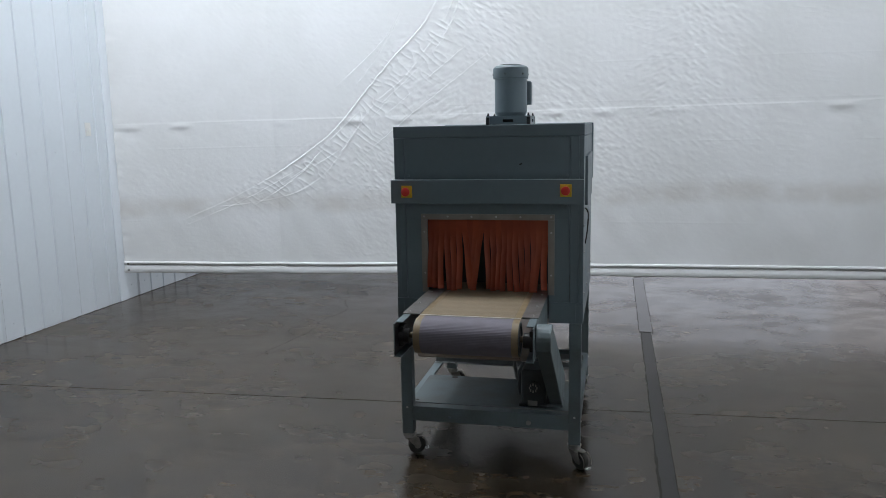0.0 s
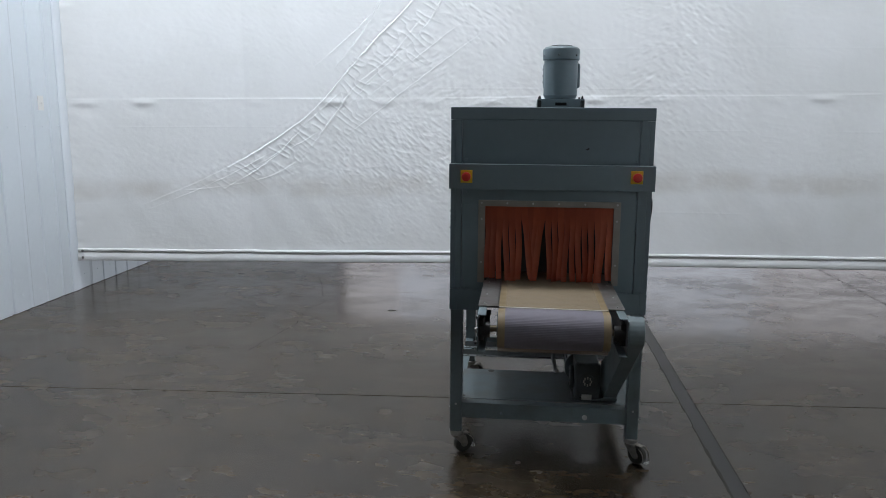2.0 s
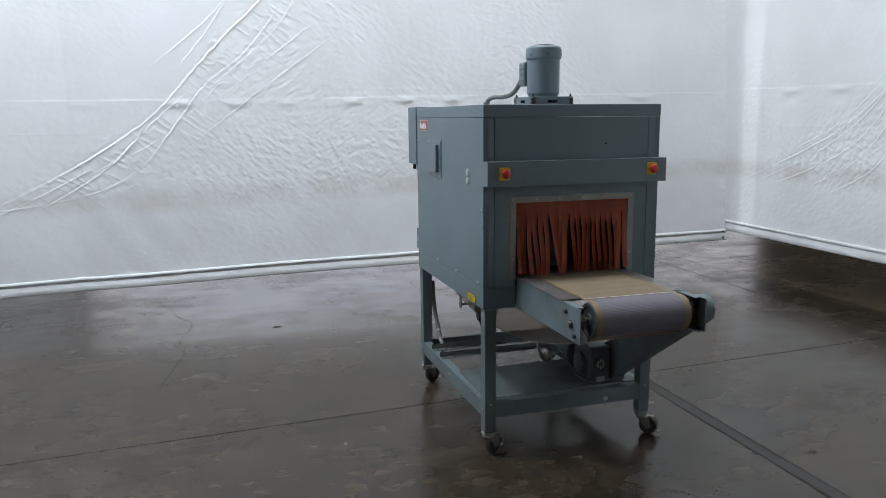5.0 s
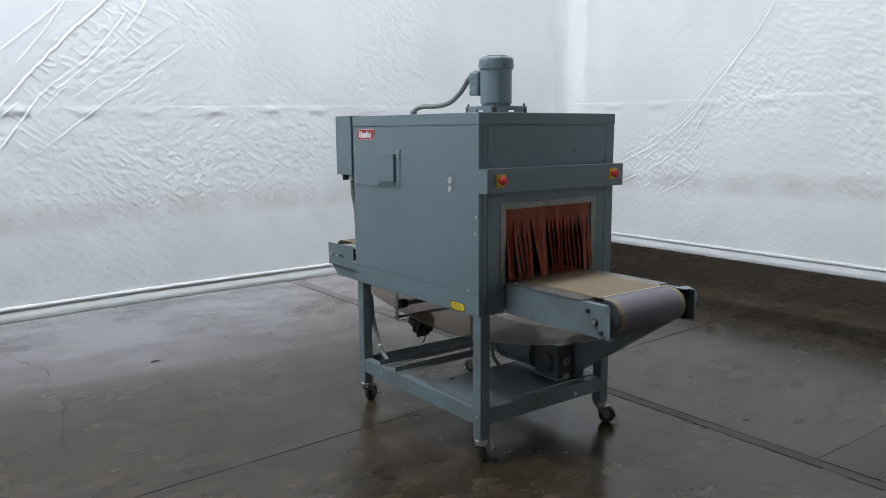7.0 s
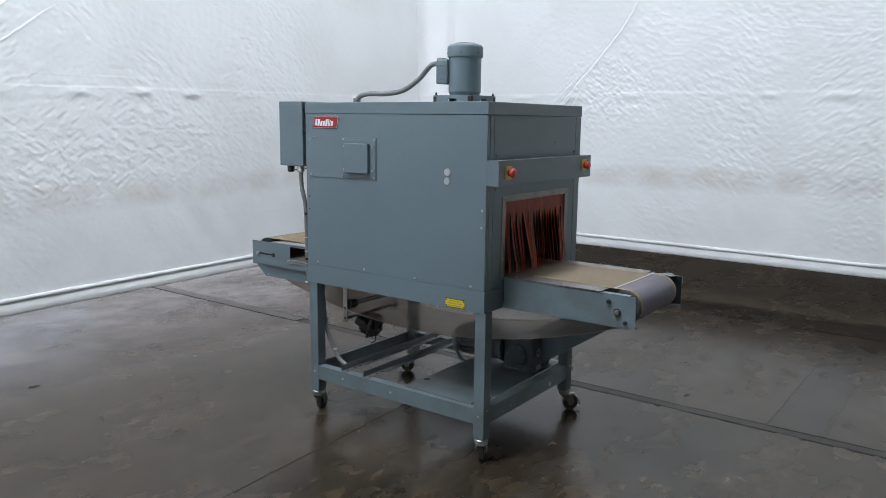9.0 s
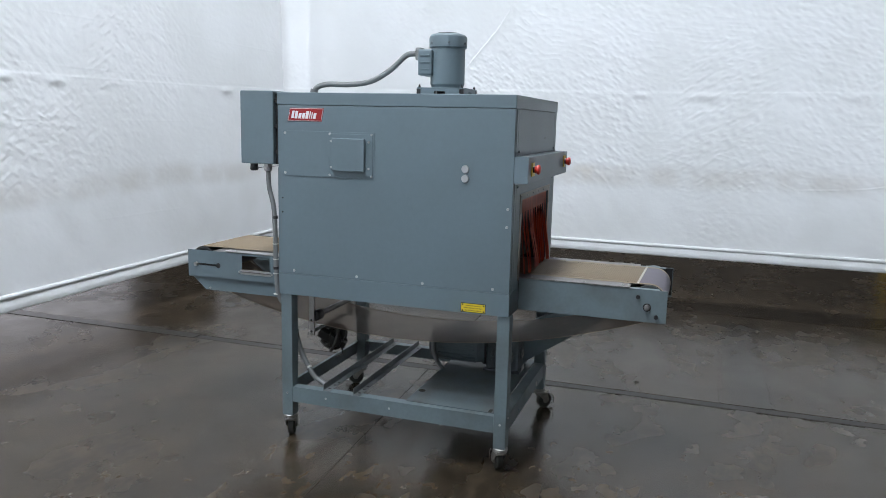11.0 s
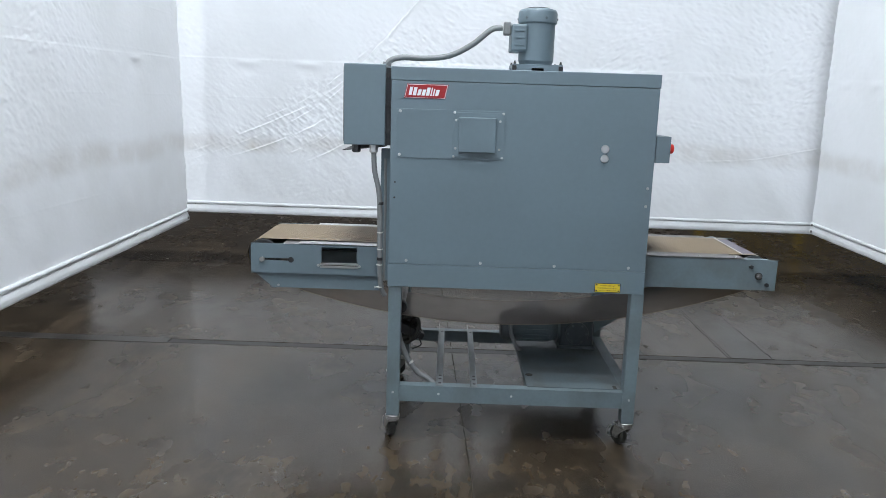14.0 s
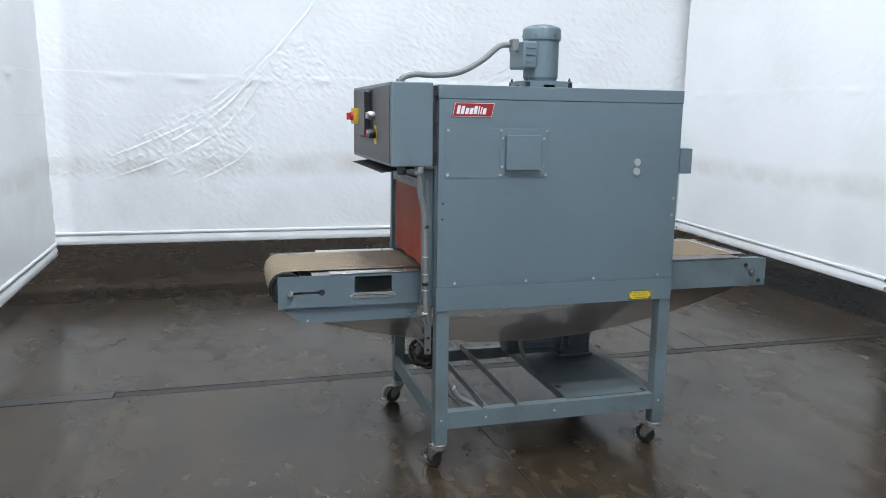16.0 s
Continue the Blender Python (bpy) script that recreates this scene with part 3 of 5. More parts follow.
def shell():
    """Unseen walls and ceiling, added to close the warehouse round the curtained bay."""
    w, e, s, n = -4.6, 14.0, -3.2, 16.0
    tagged(part("wall_east", box(e, e + 0.2, s, n, 0, CEILING, 0), WALL_GREY), "unseen plain grey wall closing the room", "wall", kind="structure")
    # grey and dark tones here keep bounced light off the tunnel front
    tagged(part("wall_south", box(w - 0.2, e + 0.2, s - 0.2, s, 0, CEILING, 0), WALL_GREY), "unseen plain grey wall closing the room", "wall", kind="structure")
    tagged(part("ceiling", box(w - 0.2, e + 0.2, s - 0.2, n + 0.2, CEILING, CEILING + 0.2, 0), WALL_DARK), "unseen plain dark ceiling closing the room", "ceiling", kind="structure")
    bm = box(w - 0.2, -4.45, n, n + 0.2, 0, CEILING, 0)
    add_box(bm, 4.25, e + 0.2, n, n + 0.2, 0, CEILING)
    add_box(bm, -4.45, 4.25, n, n + 0.2, 3.4, CEILING)
    tagged(part("wall_north", bm, WALL_GREY), "unseen plain grey wall with an assumed loading door opening", "wall", kind="structure")


def ceiling_lights():
    for lx, ly, power in LAMPS:
        ob = thing("ceiling_light", (lx, ly, CEILING), "assumed white high-bay lamp out of view at the ceiling", "lamp", "ceiling lights")
        part("housing", box(lx - 0.3, lx + 0.3, ly - 0.62, ly + 0.62, CEILING - 0.36, CEILING - 0.3, 0.01), WHITE, ob)
        part("rod", rod((lx, ly - 0.4, CEILING - 0.3), (lx, ly - 0.4, CEILING), 0.01, 8), STEEL, ob)
        part("rod", rod((lx, ly + 0.4, CEILING - 0.3), (lx, ly + 0.4, CEILING), 0.01, 8), STEEL, ob)


def guard_rail():
    """Double yellow rail on posts, out in the dark aisle beyond the curtains."""
    x = 8.0
    ob = thing("guard_rail", (x, -1.4, 0), "yellow steel double guard rail along a dark aisle", "guard rail")
    for y in (-3.0, -1.4, 0.2):
        part("post", box(x - 0.05, x + 0.05, y - 0.05, y + 0.05, 0.012, 1.0, 0.006), YELLOW, ob)
        part("base_plate", box(x - 0.1, x + 0.1, y - 0.1, y + 0.1, 0.0, 0.012, 0.002), YELLOW, ob)
    for z in (0.31, 0.82):
        folds = [(-0.055, z - 0.075), (-0.1, z - 0.05), (-0.1, z - 0.03), (-0.06, z), (-0.1, z + 0.03), (-0.1, z + 0.05), (-0.055, z + 0.075)]
        outline = [(x + a, b) for a, b in folds] + [(x + a + 0.004, b) for a, b in folds[::-1]]
        part("rail", prism(outline, "y", -3.1, 0.3), YELLOW, ob, "ribbed yellow rail")


floor()
west_wall()
shell()
guard_rail()
ceiling_lights()


# ---- curtains ----
def crease(u, z, line, width, height):
    """A ridge along a line of (u, z) points."""
    pts = np.array([(p.x, p.y) for p in glide([(a, b, 0) for a, b in line], 9)])
    reach = (u > pts[:, 0].min() - 0.12) & (u < pts[:, 0].max() + 0.12) & (z > pts[:, 1].min() - 0.12) & (z < pts[:, 1].max() + 0.12)
    whole = np.zeros(u.shape)
    u, z = u[reach], z[reach]
    u = u + 0.012 * (cloud(u * 5, z * 5, 3) - 0.5) + 0.011 * (cloud(u * 22, z * 22, 1) - 0.5)
    best = np.full(u.shape, 9.0)
    fade = np.zeros(u.shape)
    side = np.zeros(u.shape)
    for i, (a, b) in enumerate(zip(pts, pts[1:])):
        d = b - a
        t = np.clip(((u - a[0]) * d[0] + (z - a[1]) * d[1]) / (d @ d), 0, 1)
        r = np.hypot(u - a[0] - t * d[0], z - a[1] - t * d[1])
        near = r < best
        best = np.where(near, r, best)
        side = np.where(near, np.sign(d[0] * (z - a[1]) - d[1] * (u - a[0])), side)
        q = (i + t) / (len(pts) - 1)
        fade = np.where(near, np.minimum(1, 6 * q * (1.03 - q)) * np.clip(1.75 * cloud(q * 11, q * 0 + line[0][0] * 7, 2) - 0.2 + 0.35 * cloud(q * 55, q * 0 + line[0][0] * 3, 1), 0.12, 1.15), fade)
    # a fold: steep on its upper side, easing off below into a shallow trough
    steep, slack = 0.22 * width + 0.002, 0.75 * width + 0.004
    shape = np.where(side > 0, np.exp(-(best / steep) ** 1.3), 0.45 * np.exp(-(best / steep) ** 1.3) + 0.55 * np.exp(-(best / slack) ** 1.1))
    whole[reach] = 0.22 * (height + 0.008) * fade * (shape - 0.3 * np.exp(-((best - 1.1 * width) / (0.7 * width)) ** 2) * (side > 0))
    return whole


def ridges(u, z, turn, along, across, seed):
    """Short wandering crests that run at an angle."""
    c, d = math.cos(radians(turn)), math.sin(radians(turn))
    bend = 0.05 * (cloud(u * 5 + 31, z * 5 + 17, seed + 3) - 0.5)
    n = cloud((u * c + z * d) / along + 50, (z * c - u * d + bend) / across + 50, seed)
    return (1 - np.abs(2 * n - 1)) ** 2 - 0.33


def dimples(u, z, turn, along, across, seed):
    """Rows of small cushions that run at an angle."""
    c, d = math.cos(radians(turn)), math.sin(radians(turn))
    bend = 0.03 * (cloud(u * 4 + 31, z * 4 + 17, seed + 3) - 0.5)
    return cloud((u * c + z * d + bend) / along + 50, (z * c - u * d + bend) / across + 50, seed) - 0.5


def quilted(u, z, seed):
    """Fold-memory wrinkles: crossing crinkles that come and go in patches."""
    m1 = np.clip(cloud(u * 1.7 + 11, z * 1.7 + 5, seed + 2) * 2.6 - 0.7, 0.08, 1)
    m2 = np.clip(cloud(u * 1.4 + 71, z * 1.6 + 25, seed + 3) * 2.6 - 0.7, 0.08, 1)
    m3 = np.clip(cloud(u * 2.1 + 21, z * 2.3 + 65, seed + 1) * 2.6 - 0.9, 0, 1)
    return (0.0035 * m1 * dimples(u, z, -38, 0.046, 0.021, seed) + 0.0031 * m2 * dimples(u, z, 33, 0.042, 0.02, seed + 1)
            + 0.0011 * m3 * ridges(u, z, -8, 0.13, 0.035, seed + 2) + 0.0009 * m1 * ridges(u, z, -38, 0.05, 0.018, seed + 3)
            + 0.0011 * (cloud(u * 34, z * 34, seed + 4) - 0.5))


def track(a, b, z):
    """Ceiling track that a curtain hangs from, with its hangers."""
    ob = tagged(part("curtain_track", rod((*a, z), (*b, z), 0.03, 8), STEEL), "steel track that a curtain hangs from", "track", kind="structure")
    for q in (0.03, 0.35, 0.65, 0.97):
        x, y = a[0] + (b[0] - a[0]) * q, a[1] + (b[1] - a[1]) * q
        part("hanger", rod((x, y, z), (x, y, CEILING), 0.008, 6), STEEL, ob)


def curtain(label, start, end, bottom, seam, folds, calm, seed, bow=None, top=6.1, facing=1.0, sway=0.02, crisp=1.15, weave=0.0064, hang=None, lean=0.0, fine=None):
    """A hanging fabric sheet from start to end (plan), wrinkled, with a welded seam and a weighted hem with two rolls.
    bottom, seam: heights at both ends. folds: (points, width, height) ridges in (distance, z).
    calm: where the crinkles die out beyond the sweep, or the middle of the smooth stretch of an uncreased sheet.
    fine: a stretch with a closer grid, and its spacing."""
    sx, sy = start
    ex, ey = end
    length = math.hypot(ex - sx, ey - sy)
    dx, dy = (ex - sx) / length, (ey - sy) / length
    nx, ny = dy * facing, -dx * facing
    u1 = np.linspace(0, length, max(8, int(length / weave)))
    if fine:
        # closer threads where the sharp creases lie
        u1 = np.concatenate([np.arange(0, fine[0], weave), np.arange(fine[0], fine[1], fine[2]), np.linspace(fine[1], length, int((length - fine[1]) / weave))])
    rows = int(2.85 / (1.3 * fine[2] if fine else weave))
    f = np.concatenate([np.linspace(0, 1, rows), 1 + np.linspace(0.05, 1, 22)])
    U = np.tile(u1, (len(f), 1))
    low = bottom[0] + (bottom[1] - bottom[0]) * U / length + 0.1 + (hang(U) if hang else 0)
    F = np.tile(f[:, None], (1, len(u1)))
    Z = np.where(F <= 1, low + (3.2 - low) * F, 3.2 + (top - 3.2) * (F - 1))
    seam_z = seam[0] + (seam[1] - seam[0]) * U / length + 0.012 * (cloud(U * 1.2, U * 0, seed) - 0.5)
    if folds:
        # smooth cloth before the main sweep, crinkled beyond it, calmer again towards the far end
        sweep_z, sweep_u = np.array([b for a, b in folds[0][0]]), np.array([a for a, b in folds[0][0]])
        ahead = U - np.interp(Z, sweep_z, sweep_u) + 0.25 * (cloud(U * 2 + 9, Z * 2 + 3, seed + 1) - 0.5)
        amount = 0.22 + 0.78 * np.clip((ahead + 0.35) / 0.35, 0, 1) - 0.6 * np.clip((ahead - calm[0]) / calm[1], 0, 1)
    else:
        amount = 0.35 + 0.65 * np.clip((np.abs(U - calm[0]) - calm[1]) / 0.5, 0, 1)
    skirt = np.clip((Z - 0.8) / 0.25, 0.3, 1)
    drape = 0.006 * (cloud(U * 6 + 4 * Z, Z * 1.5, seed + 2) - 0.5) * np.clip((1.0 - Z) / 0.2, 0, 1)
    D = crisp * quilted(U, Z, seed) * amount * skirt + drape
    D += sway * (cloud(U * 0.8 + 3, Z * 0.5 + 7, seed) - 0.5) * np.clip((Z - 0.3) / 0.6, 0, 1)
    # soft vertical draws
    D += 0.012 * (cloud(U * 2.2 + 0.5 * Z, Z * 0.35, seed + 1) - 0.5) * np.clip((Z - 0.4) / 0.8, 0, 1)
    # welded seam: an overlap step with slack scallops just below it
    drop = seam_z - Z
    D += 0.0016 / (1 + np.exp(np.clip(-drop / 0.004, -50, 50))) * np.exp(-np.clip(drop, 0, 9) / 0.35)
    D += 0.0012 * np.exp(-(drop / 0.007) ** 2) * np.clip(cloud(U * 2.1, U * 0 + 5, seed) * 2 - 0.2, 0.2, 1)
    scallop = (0.5 + 0.5 * np.cos(2 * np.pi * (U / 0.47 + 0.9 * cloud(U * 1.3, U * 0 + 2.3, seed + 2)))) ** 3 * np.clip(cloud(U * 1.9, U * 0 + 8.3, seed + 3) * 2.4 - 0.5, 0, 1)
    D += 0.0075 * scallop * np.exp(-((drop - 0.03) / 0.026) ** 2) - 0.005 * scallop * np.exp(-((drop - 0.09) / 0.05) ** 2)
    # fine fold lines across
    for k in range(5):
        zk = 0.75 + 0.33 * k + 0.02 * (cloud(U * 0.7, U * 0 + k, seed + 3) - 0.5)
        gate = np.clip(cloud(U * 1.5 + 13 * k, U * 0, seed + 4) * 3 - 1.4, 0, 1)
        D += 0.0006 * gate * np.exp(-((Z - zk) / 0.006) ** 2)
    for line, width, height in folds:
        D += crease(U, Z, line, width, height)
    if folds:
        # strain wrinkles that cross the creases
        first = np.array(folds[0][0])
        gap = np.min([np.hypot(U - a - 0.16, Z - b) for a, b in first] + [np.hypot(U - (a[0] + b[0]) / 2 - 0.16, Z - (a[1] + b[1]) / 2) for a, b in zip(first, first[1:])], axis=0)
        D += 0.0042 * np.exp(-(gap / 0.3) ** 2) * ridges(U, Z, -34 if facing > 0 else 34, 0.13, 0.04, seed + 1) * np.clip((Z - 0.8) / 0.3, 0, 1) * np.clip((ahead + 0.02) / 0.08, 0, 1) * (1 if facing * dx > 0.5 else 0.6)
    # edge puckers along both hemmed sides
    for edge in (U, length - U):
        D += 0.009 * (cloud(Z * 21, edge * 6, seed) - 0.5) * np.exp(-edge / 0.06)
    track(start, end, top)
    off = D + (bow(U / length) if bow else 0)
    # the far side edge leans in towards its top
    V = U * (1 - lean * (Z - bottom[1]) / length)
    P = np.stack([sx + dx * V + nx * off, sy + dy * V + ny * off, Z], -1)
    ob = thing("curtain", (sx + dx * length / 2, sy + dy * length / 2, 0), label, "curtain", "hanging curtains")
    part_of("sheet", grid_mesh("sheet", P, TARP), ob)

    def roll(h0, h1, thick, lumps, heavy):
        """A hem pocket: rounded tube section swept along the lower edge."""
        uu = np.linspace(0, length, int(length / 0.03))
        ang = np.linspace(0, 2 * np.pi, 15)
        A, UU = np.meshgrid(ang, uu)
        zb = bottom[0] + (bottom[1] - bottom[0]) * UU / length + (hang(UU) if hang else 0)
        mid, half = zb + (h0 + h1) / 2, (h1 - h0) / 2
        sq = np.sign(np.sin(A)) * np.abs(np.sin(A)) ** np.where(np.sin(A) < 0, 0.7 - 0.5 * heavy, 0.7)
        belly = 1 - heavy * (0.5 + 0.5 * sq)
        o = thick * np.cos(A) * belly * (1 + lumps * (cloud(UU * 25, A, seed) - 0.5)) + (bow(UU / length) if bow else 0)
        o = o + sway * (cloud(UU * 0.8 + 3, UU * 0 + 7.15, seed) - 0.5) * 0.1
        zz = mid + half * sq * (1 + lumps * 0.4 * (cloud(UU * 31, A * 2, seed + 1) - 0.5))
        return grid_mesh("hem", np.stack([sx + dx * UU + nx * o, sy + dy * UU + ny * o, zz], -1), HEM)

    part_of("hem_pocket", roll(0.0, 0.078, 0.021, 0.12, 0.75), ob, "flat white weighted hem pocket")
    part_of("hem_roll", roll(0.077, 0.108, 0.014, 0.4, 0.0), ob, "rolled white fabric ridge above the hem")
    for u in (0.04, length - 0.04):
        for h in (0.03, 0.088):
            o = 0.021 + (float(bow(np.array(u / length))) if bow else 0)
            zb = bottom[0] + (bottom[1] - bottom[0]) * u / length + h + (float(hang(np.array(u))) if hang else 0)
            c = Vector((sx + dx * u + nx * o, sy + dy * u + ny * o, zb))
            part("grommet", rod(c - Vector((nx, ny, 0)) * 0.004, c + Vector((nx, ny, 0)) * 0.002, 0.011, 14), STEEL_DULL, ob)
    return ob


NX0 = -4.47
sweep = [(-3.95, 0.74), (-3.40, 0.98), (-2.88, 1.26), (-2.48, 1.53), (-2.15, 1.87), (-1.88, 2.15), (-1.57, 2.45), (-1.3, 2.9)]


def beside(first, last, across, width, height):
    """A lesser crease that follows a stretch of the main sweep at a growing distance."""
    return [(x - NX0 + across * (0.4 + 0.2 * k), z - 0.4 * across) for k, (x, z) in enumerate(sweep[first:last])], width, height


north_folds = [([(x - NX0, z) for x, z in sweep], 0.011, 0.024),
               # a branch that leaves the sweep half-way down, two long creases outside it, and lesser lines between
               ([(x - NX0, z) for x, z in ((-3.3, 0.86), (-2.97, 1.05), (-2.68, 1.27), (-2.5, 1.5))], 0.01, 0.016),
               ([(x - NX0, z) for x, z in ((-3.0, 0.93), (-2.62, 1.12), (-2.36, 1.4), (-2.08, 1.75), (-1.72, 2.05), (-1.4, 2.45), (-1.15, 2.9))], 0.01, 0.016),
               ([(x - NX0, z) for x, z in ((-2.05, 1.72), (-1.75, 1.98), (-1.5, 2.2), (-1.3, 2.5), (-1.15, 2.85))], 0.009, 0.015),
               ([(x - NX0, z) for x, z in ((-3.1, 1.02), (-2.75, 1.22), (-2.5, 1.46), (-2.2, 1.72))], 0.008, 0.013),
               ([(x - NX0, z) for x, z in ((-3.5, 0.93), (-3.15, 1.0), (-2.8, 1.17), (-2.58, 1.38))], 0.006, 0.009),
               ([(x - NX0, z) for x, z in ((-3.75, 0.86), (-3.3, 0.9), (-2.9, 0.98), (-2.6, 1.1))], 0.007, 0.006),
               ([(x - NX0, z) for x, z in ((-2.5, 1.86), (-2.2, 2.1), (-1.95, 2.32), (-1.75, 2.6))], 0.007, 0.008),
               ([(x - NX0, z) for x, z in ((-2.25, 1.9), (-2.0, 2.2), (-1.8, 2.5))], 0.006, 0.007),
               beside(2, 6, 0.24, 0.006, 0.009), beside(4, 7, 0.48, 0.006, 0.009), beside(3, 7, 0.6, 0.007, 0.008), beside(0, 3, 0.1, 0.007, 0.008)]
curtain("white wrinkled fabric curtain with diagonal creases and grimy band", (NX0, 6.57), (2.69, 6.57), (0.238, 0.308), (1.64, 1.715), north_folds, (2.4, 1.2), 0,
        weave=0.009, fine=(0.4, 3.7, 0.0038), lean=0.055, bow=lambda q: 0.34 * np.clip(1 - q / 0.2, 0, 1) ** 1.3,
        hang=lambda u: 0.035 * np.clip(1 - u / 0.9, 0, 1) - 0.017 * np.exp(-((u - 1.7) / 0.9) ** 2))
EY0 = 7.6
east_folds = [([(EY0 - a, b) for a, b in line], w, h) for line, w, h in (
    ([(6.75, 0.86), (6.43, 0.97), (5.91, 1.18), (5.51, 1.37), (5.14, 1.63), (4.86, 1.94), (4.57, 2.27), (4.3, 2.7)], 0.013, 0.024),
    ([(6.6, 0.84), (6.2, 0.98), (5.7, 1.2), (5.3, 1.45), (5.0, 1.75), (4.75, 2.05)], 0.012, 0.024),
    ([(6.3, 0.86), (5.9, 0.99), (5.4, 1.22), (5.1, 1.5), (4.9, 1.8)], 0.012, 0.026),
    ([(5.75, 0.9), (5.4, 1.06), (5.12, 1.3), (4.95, 1.55)], 0.012, 0.024),
    ([(6.0, 1.2), (5.6, 1.38), (5.25, 1.62), (4.95, 1.9)], 0.01, 0.018),
    ([(5.6, 0.82), (5.2, 1.02), (5.0, 1.2)], 0.012, 0.02),
    ([(2.0, 0.97), (1.5, 1.0), (1.1, 1.08), (0.8, 1.14)], 0.007, 0.01))]
curtain("white wrinkled fabric curtain with creases, raised off floor", (2.92, EY0), (2.92, 0.4), (0.354, 0.337), (1.75, 1.75), east_folds, (4.2, 1.5), 2, crisp=1.5, weave=0.009, fine=(0.7, 3.5, 0.005))
curtain("white fabric curtain lowered beside the machine", (2.84, 0.91), (0.32, 0.79), (0.355, 0.265), (1.7, 1.7), [], (1.2, 1.2), 4, sway=0.03, top=3.25, weave=0.012)


# ---- the shrink tunnel ----
XW, XE, YS, YN = -0.995, -0.145, 3.41, 4.463      # body sides
Z0, Z1, Z2, Z3 = 0.683, 0.777, 1.512, 1.565       # skirt, panels, cap
OX0, OX1, OZ0, OZ1 = -0.848, -0.296, 0.8, 1.15    # tunnel mouth
CX0, CX1 = -0.84, -0.3                            # conveyor cheeks
BX0, BX1 = -0.766, -0.36                          # belt
T = 0.003

tunnel = thing("shrink_tunnel", ((XW + XE) / 2, (YS + YN) / 2, 0), "grey-blue steel heat shrink tunnel with belt conveyor on casters", "machine")


def body():
    g = 0.0012
    west = part("side_panel", box(XW, XW + 0.02, YS + 0.002, YN - 0.002, Z1 + g, Z2 - g, 0.0015), PAINT, tunnel)
    part("side_panel", box(XE - 0.02, XE, YS + 0.002, YN - 0.002, Z1 + g, Z2 - g, 0.0015), PAINT, tunnel)
    # lid: shallow tray turned over the panels
    bm = box(XW - 0.001, XE + 0.001, YS - 0.001, YN + 0.001, Z2, Z3, 0.003)
    part("lid", bm, PAINT, tunnel)
    # skirt frame round the foot of the body
    for n_, b in (("skirt", (XW - 0.001, XW + 0.03, YS, YN, Z0, Z1)), ("skirt", (XE - 0.03, XE + 0.001, YS, YN, Z0, Z1)),
                  ("skirt", (XW + 0.03, CX0 - 0.004, YS, YS + 0.03, Z0, Z1)), ("skirt", (CX1 + 0.004, XE - 0.03, YS, YS + 0.03, Z0, Z1)),
                  ("skirt", (XW + 0.03, CX0 - 0.004, YN - 0.03, YN, Z0, Z1)), ("skirt", (CX1 + 0.004, XE - 0.03, YN - 0.03, YN, Z0, Z1))):
        part(n_, box(*b, 0.0015), PAINT, tunnel)
    # end walls: corner posts, header, jambs, with the mouth left open
    for face, (ya, yb), out in (("front", (YS, YS + 0.02), -1), ("rear", (YN - 0.02, YN), 1)):
        part("corner_post", box(XW + 0.0205, -0.947, ya, yb, Z1 + g, Z2 - g, 0.001), PAINT, tunnel)
        part("corner_post", box(-0.203, XE - 0.0205, ya, yb, Z1 + g, Z2 - g, 0.001), PAINT, tunnel)
        part("jamb", box(-0.9445, OX0, ya, yb, Z1 + g, OZ1, 0.0005), PAINT, tunnel)
        part("jamb", box(OX1, -0.2055, ya, yb, Z1 + g, OZ1, 0.0005), PAINT, tunnel)
        part("header", box(-0.9445, -0.2055, ya, yb, OZ1, Z2 - g, 0.0005), PAINT, tunnel)
    # chamber between the mouths, its walls coloured dark for the shade inside
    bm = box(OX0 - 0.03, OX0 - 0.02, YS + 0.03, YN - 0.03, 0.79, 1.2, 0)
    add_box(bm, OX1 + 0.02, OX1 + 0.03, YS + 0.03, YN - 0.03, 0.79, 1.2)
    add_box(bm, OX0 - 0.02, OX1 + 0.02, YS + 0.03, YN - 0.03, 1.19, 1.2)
    part("chamber", bm, SHADOW_STEEL, tunnel, "steel heating chamber coloured dark for the shade inside")
    part("bed", box(CX0 + 0.004, CX1 - 0.004, 2.98, 4.93, 0.807, 0.8145, 0.001), STEEL_DULL, tunnel, "steel slider bed under the belt")
    part("floor_pan", box(XW + 0.03, XE - 0.03, YS + 0.03, YN - 0.03, 0.695, 0.7, 0), SHADOW_STEEL, tunnel)
    # fasteners of the side panel
    screws(SCREW, "-x", [(XW, y, z) for y, z in ((4.388, 0.794), (4.085, 0.792), (3.783, 0.79), (3.481, 0.793), (3.43, 1.12), (3.432, 1.048))], west)
    screws(SCREW_DARK, "-x", [(XW, y, z) for y, z in ((4.441, 1.113), (4.442, 1.051))], west)
    screws(SCREW, "+x", [(XE, y, z) for y, z in ((4.388, 0.794), (4.085, 0.792), (3.783, 0.79), (3.47, 0.81), (3.44, 1.12), (3.44, 0.93), (3.45, 1.0))], tunnel)
    screws(SCREW_PAINT, "-y", [(x, YS, z) for x in (-0.93, -0.215) for z in (1.345, 1.205)], tunnel)
    # blank cover, hatch and two round plugs
    hatch = part("access_cover", box(XW - 0.0025, XW, 4.006, 4.438, 1.212, 1.404, 0.0008), PAINT, tunnel, "flat bolted access cover")
    screws(SCREW, "-x", [(XW - 0.0025, y, z) for y in (4.425, 4.21, 4.018) for z in (1.394, 1.224)], hatch)
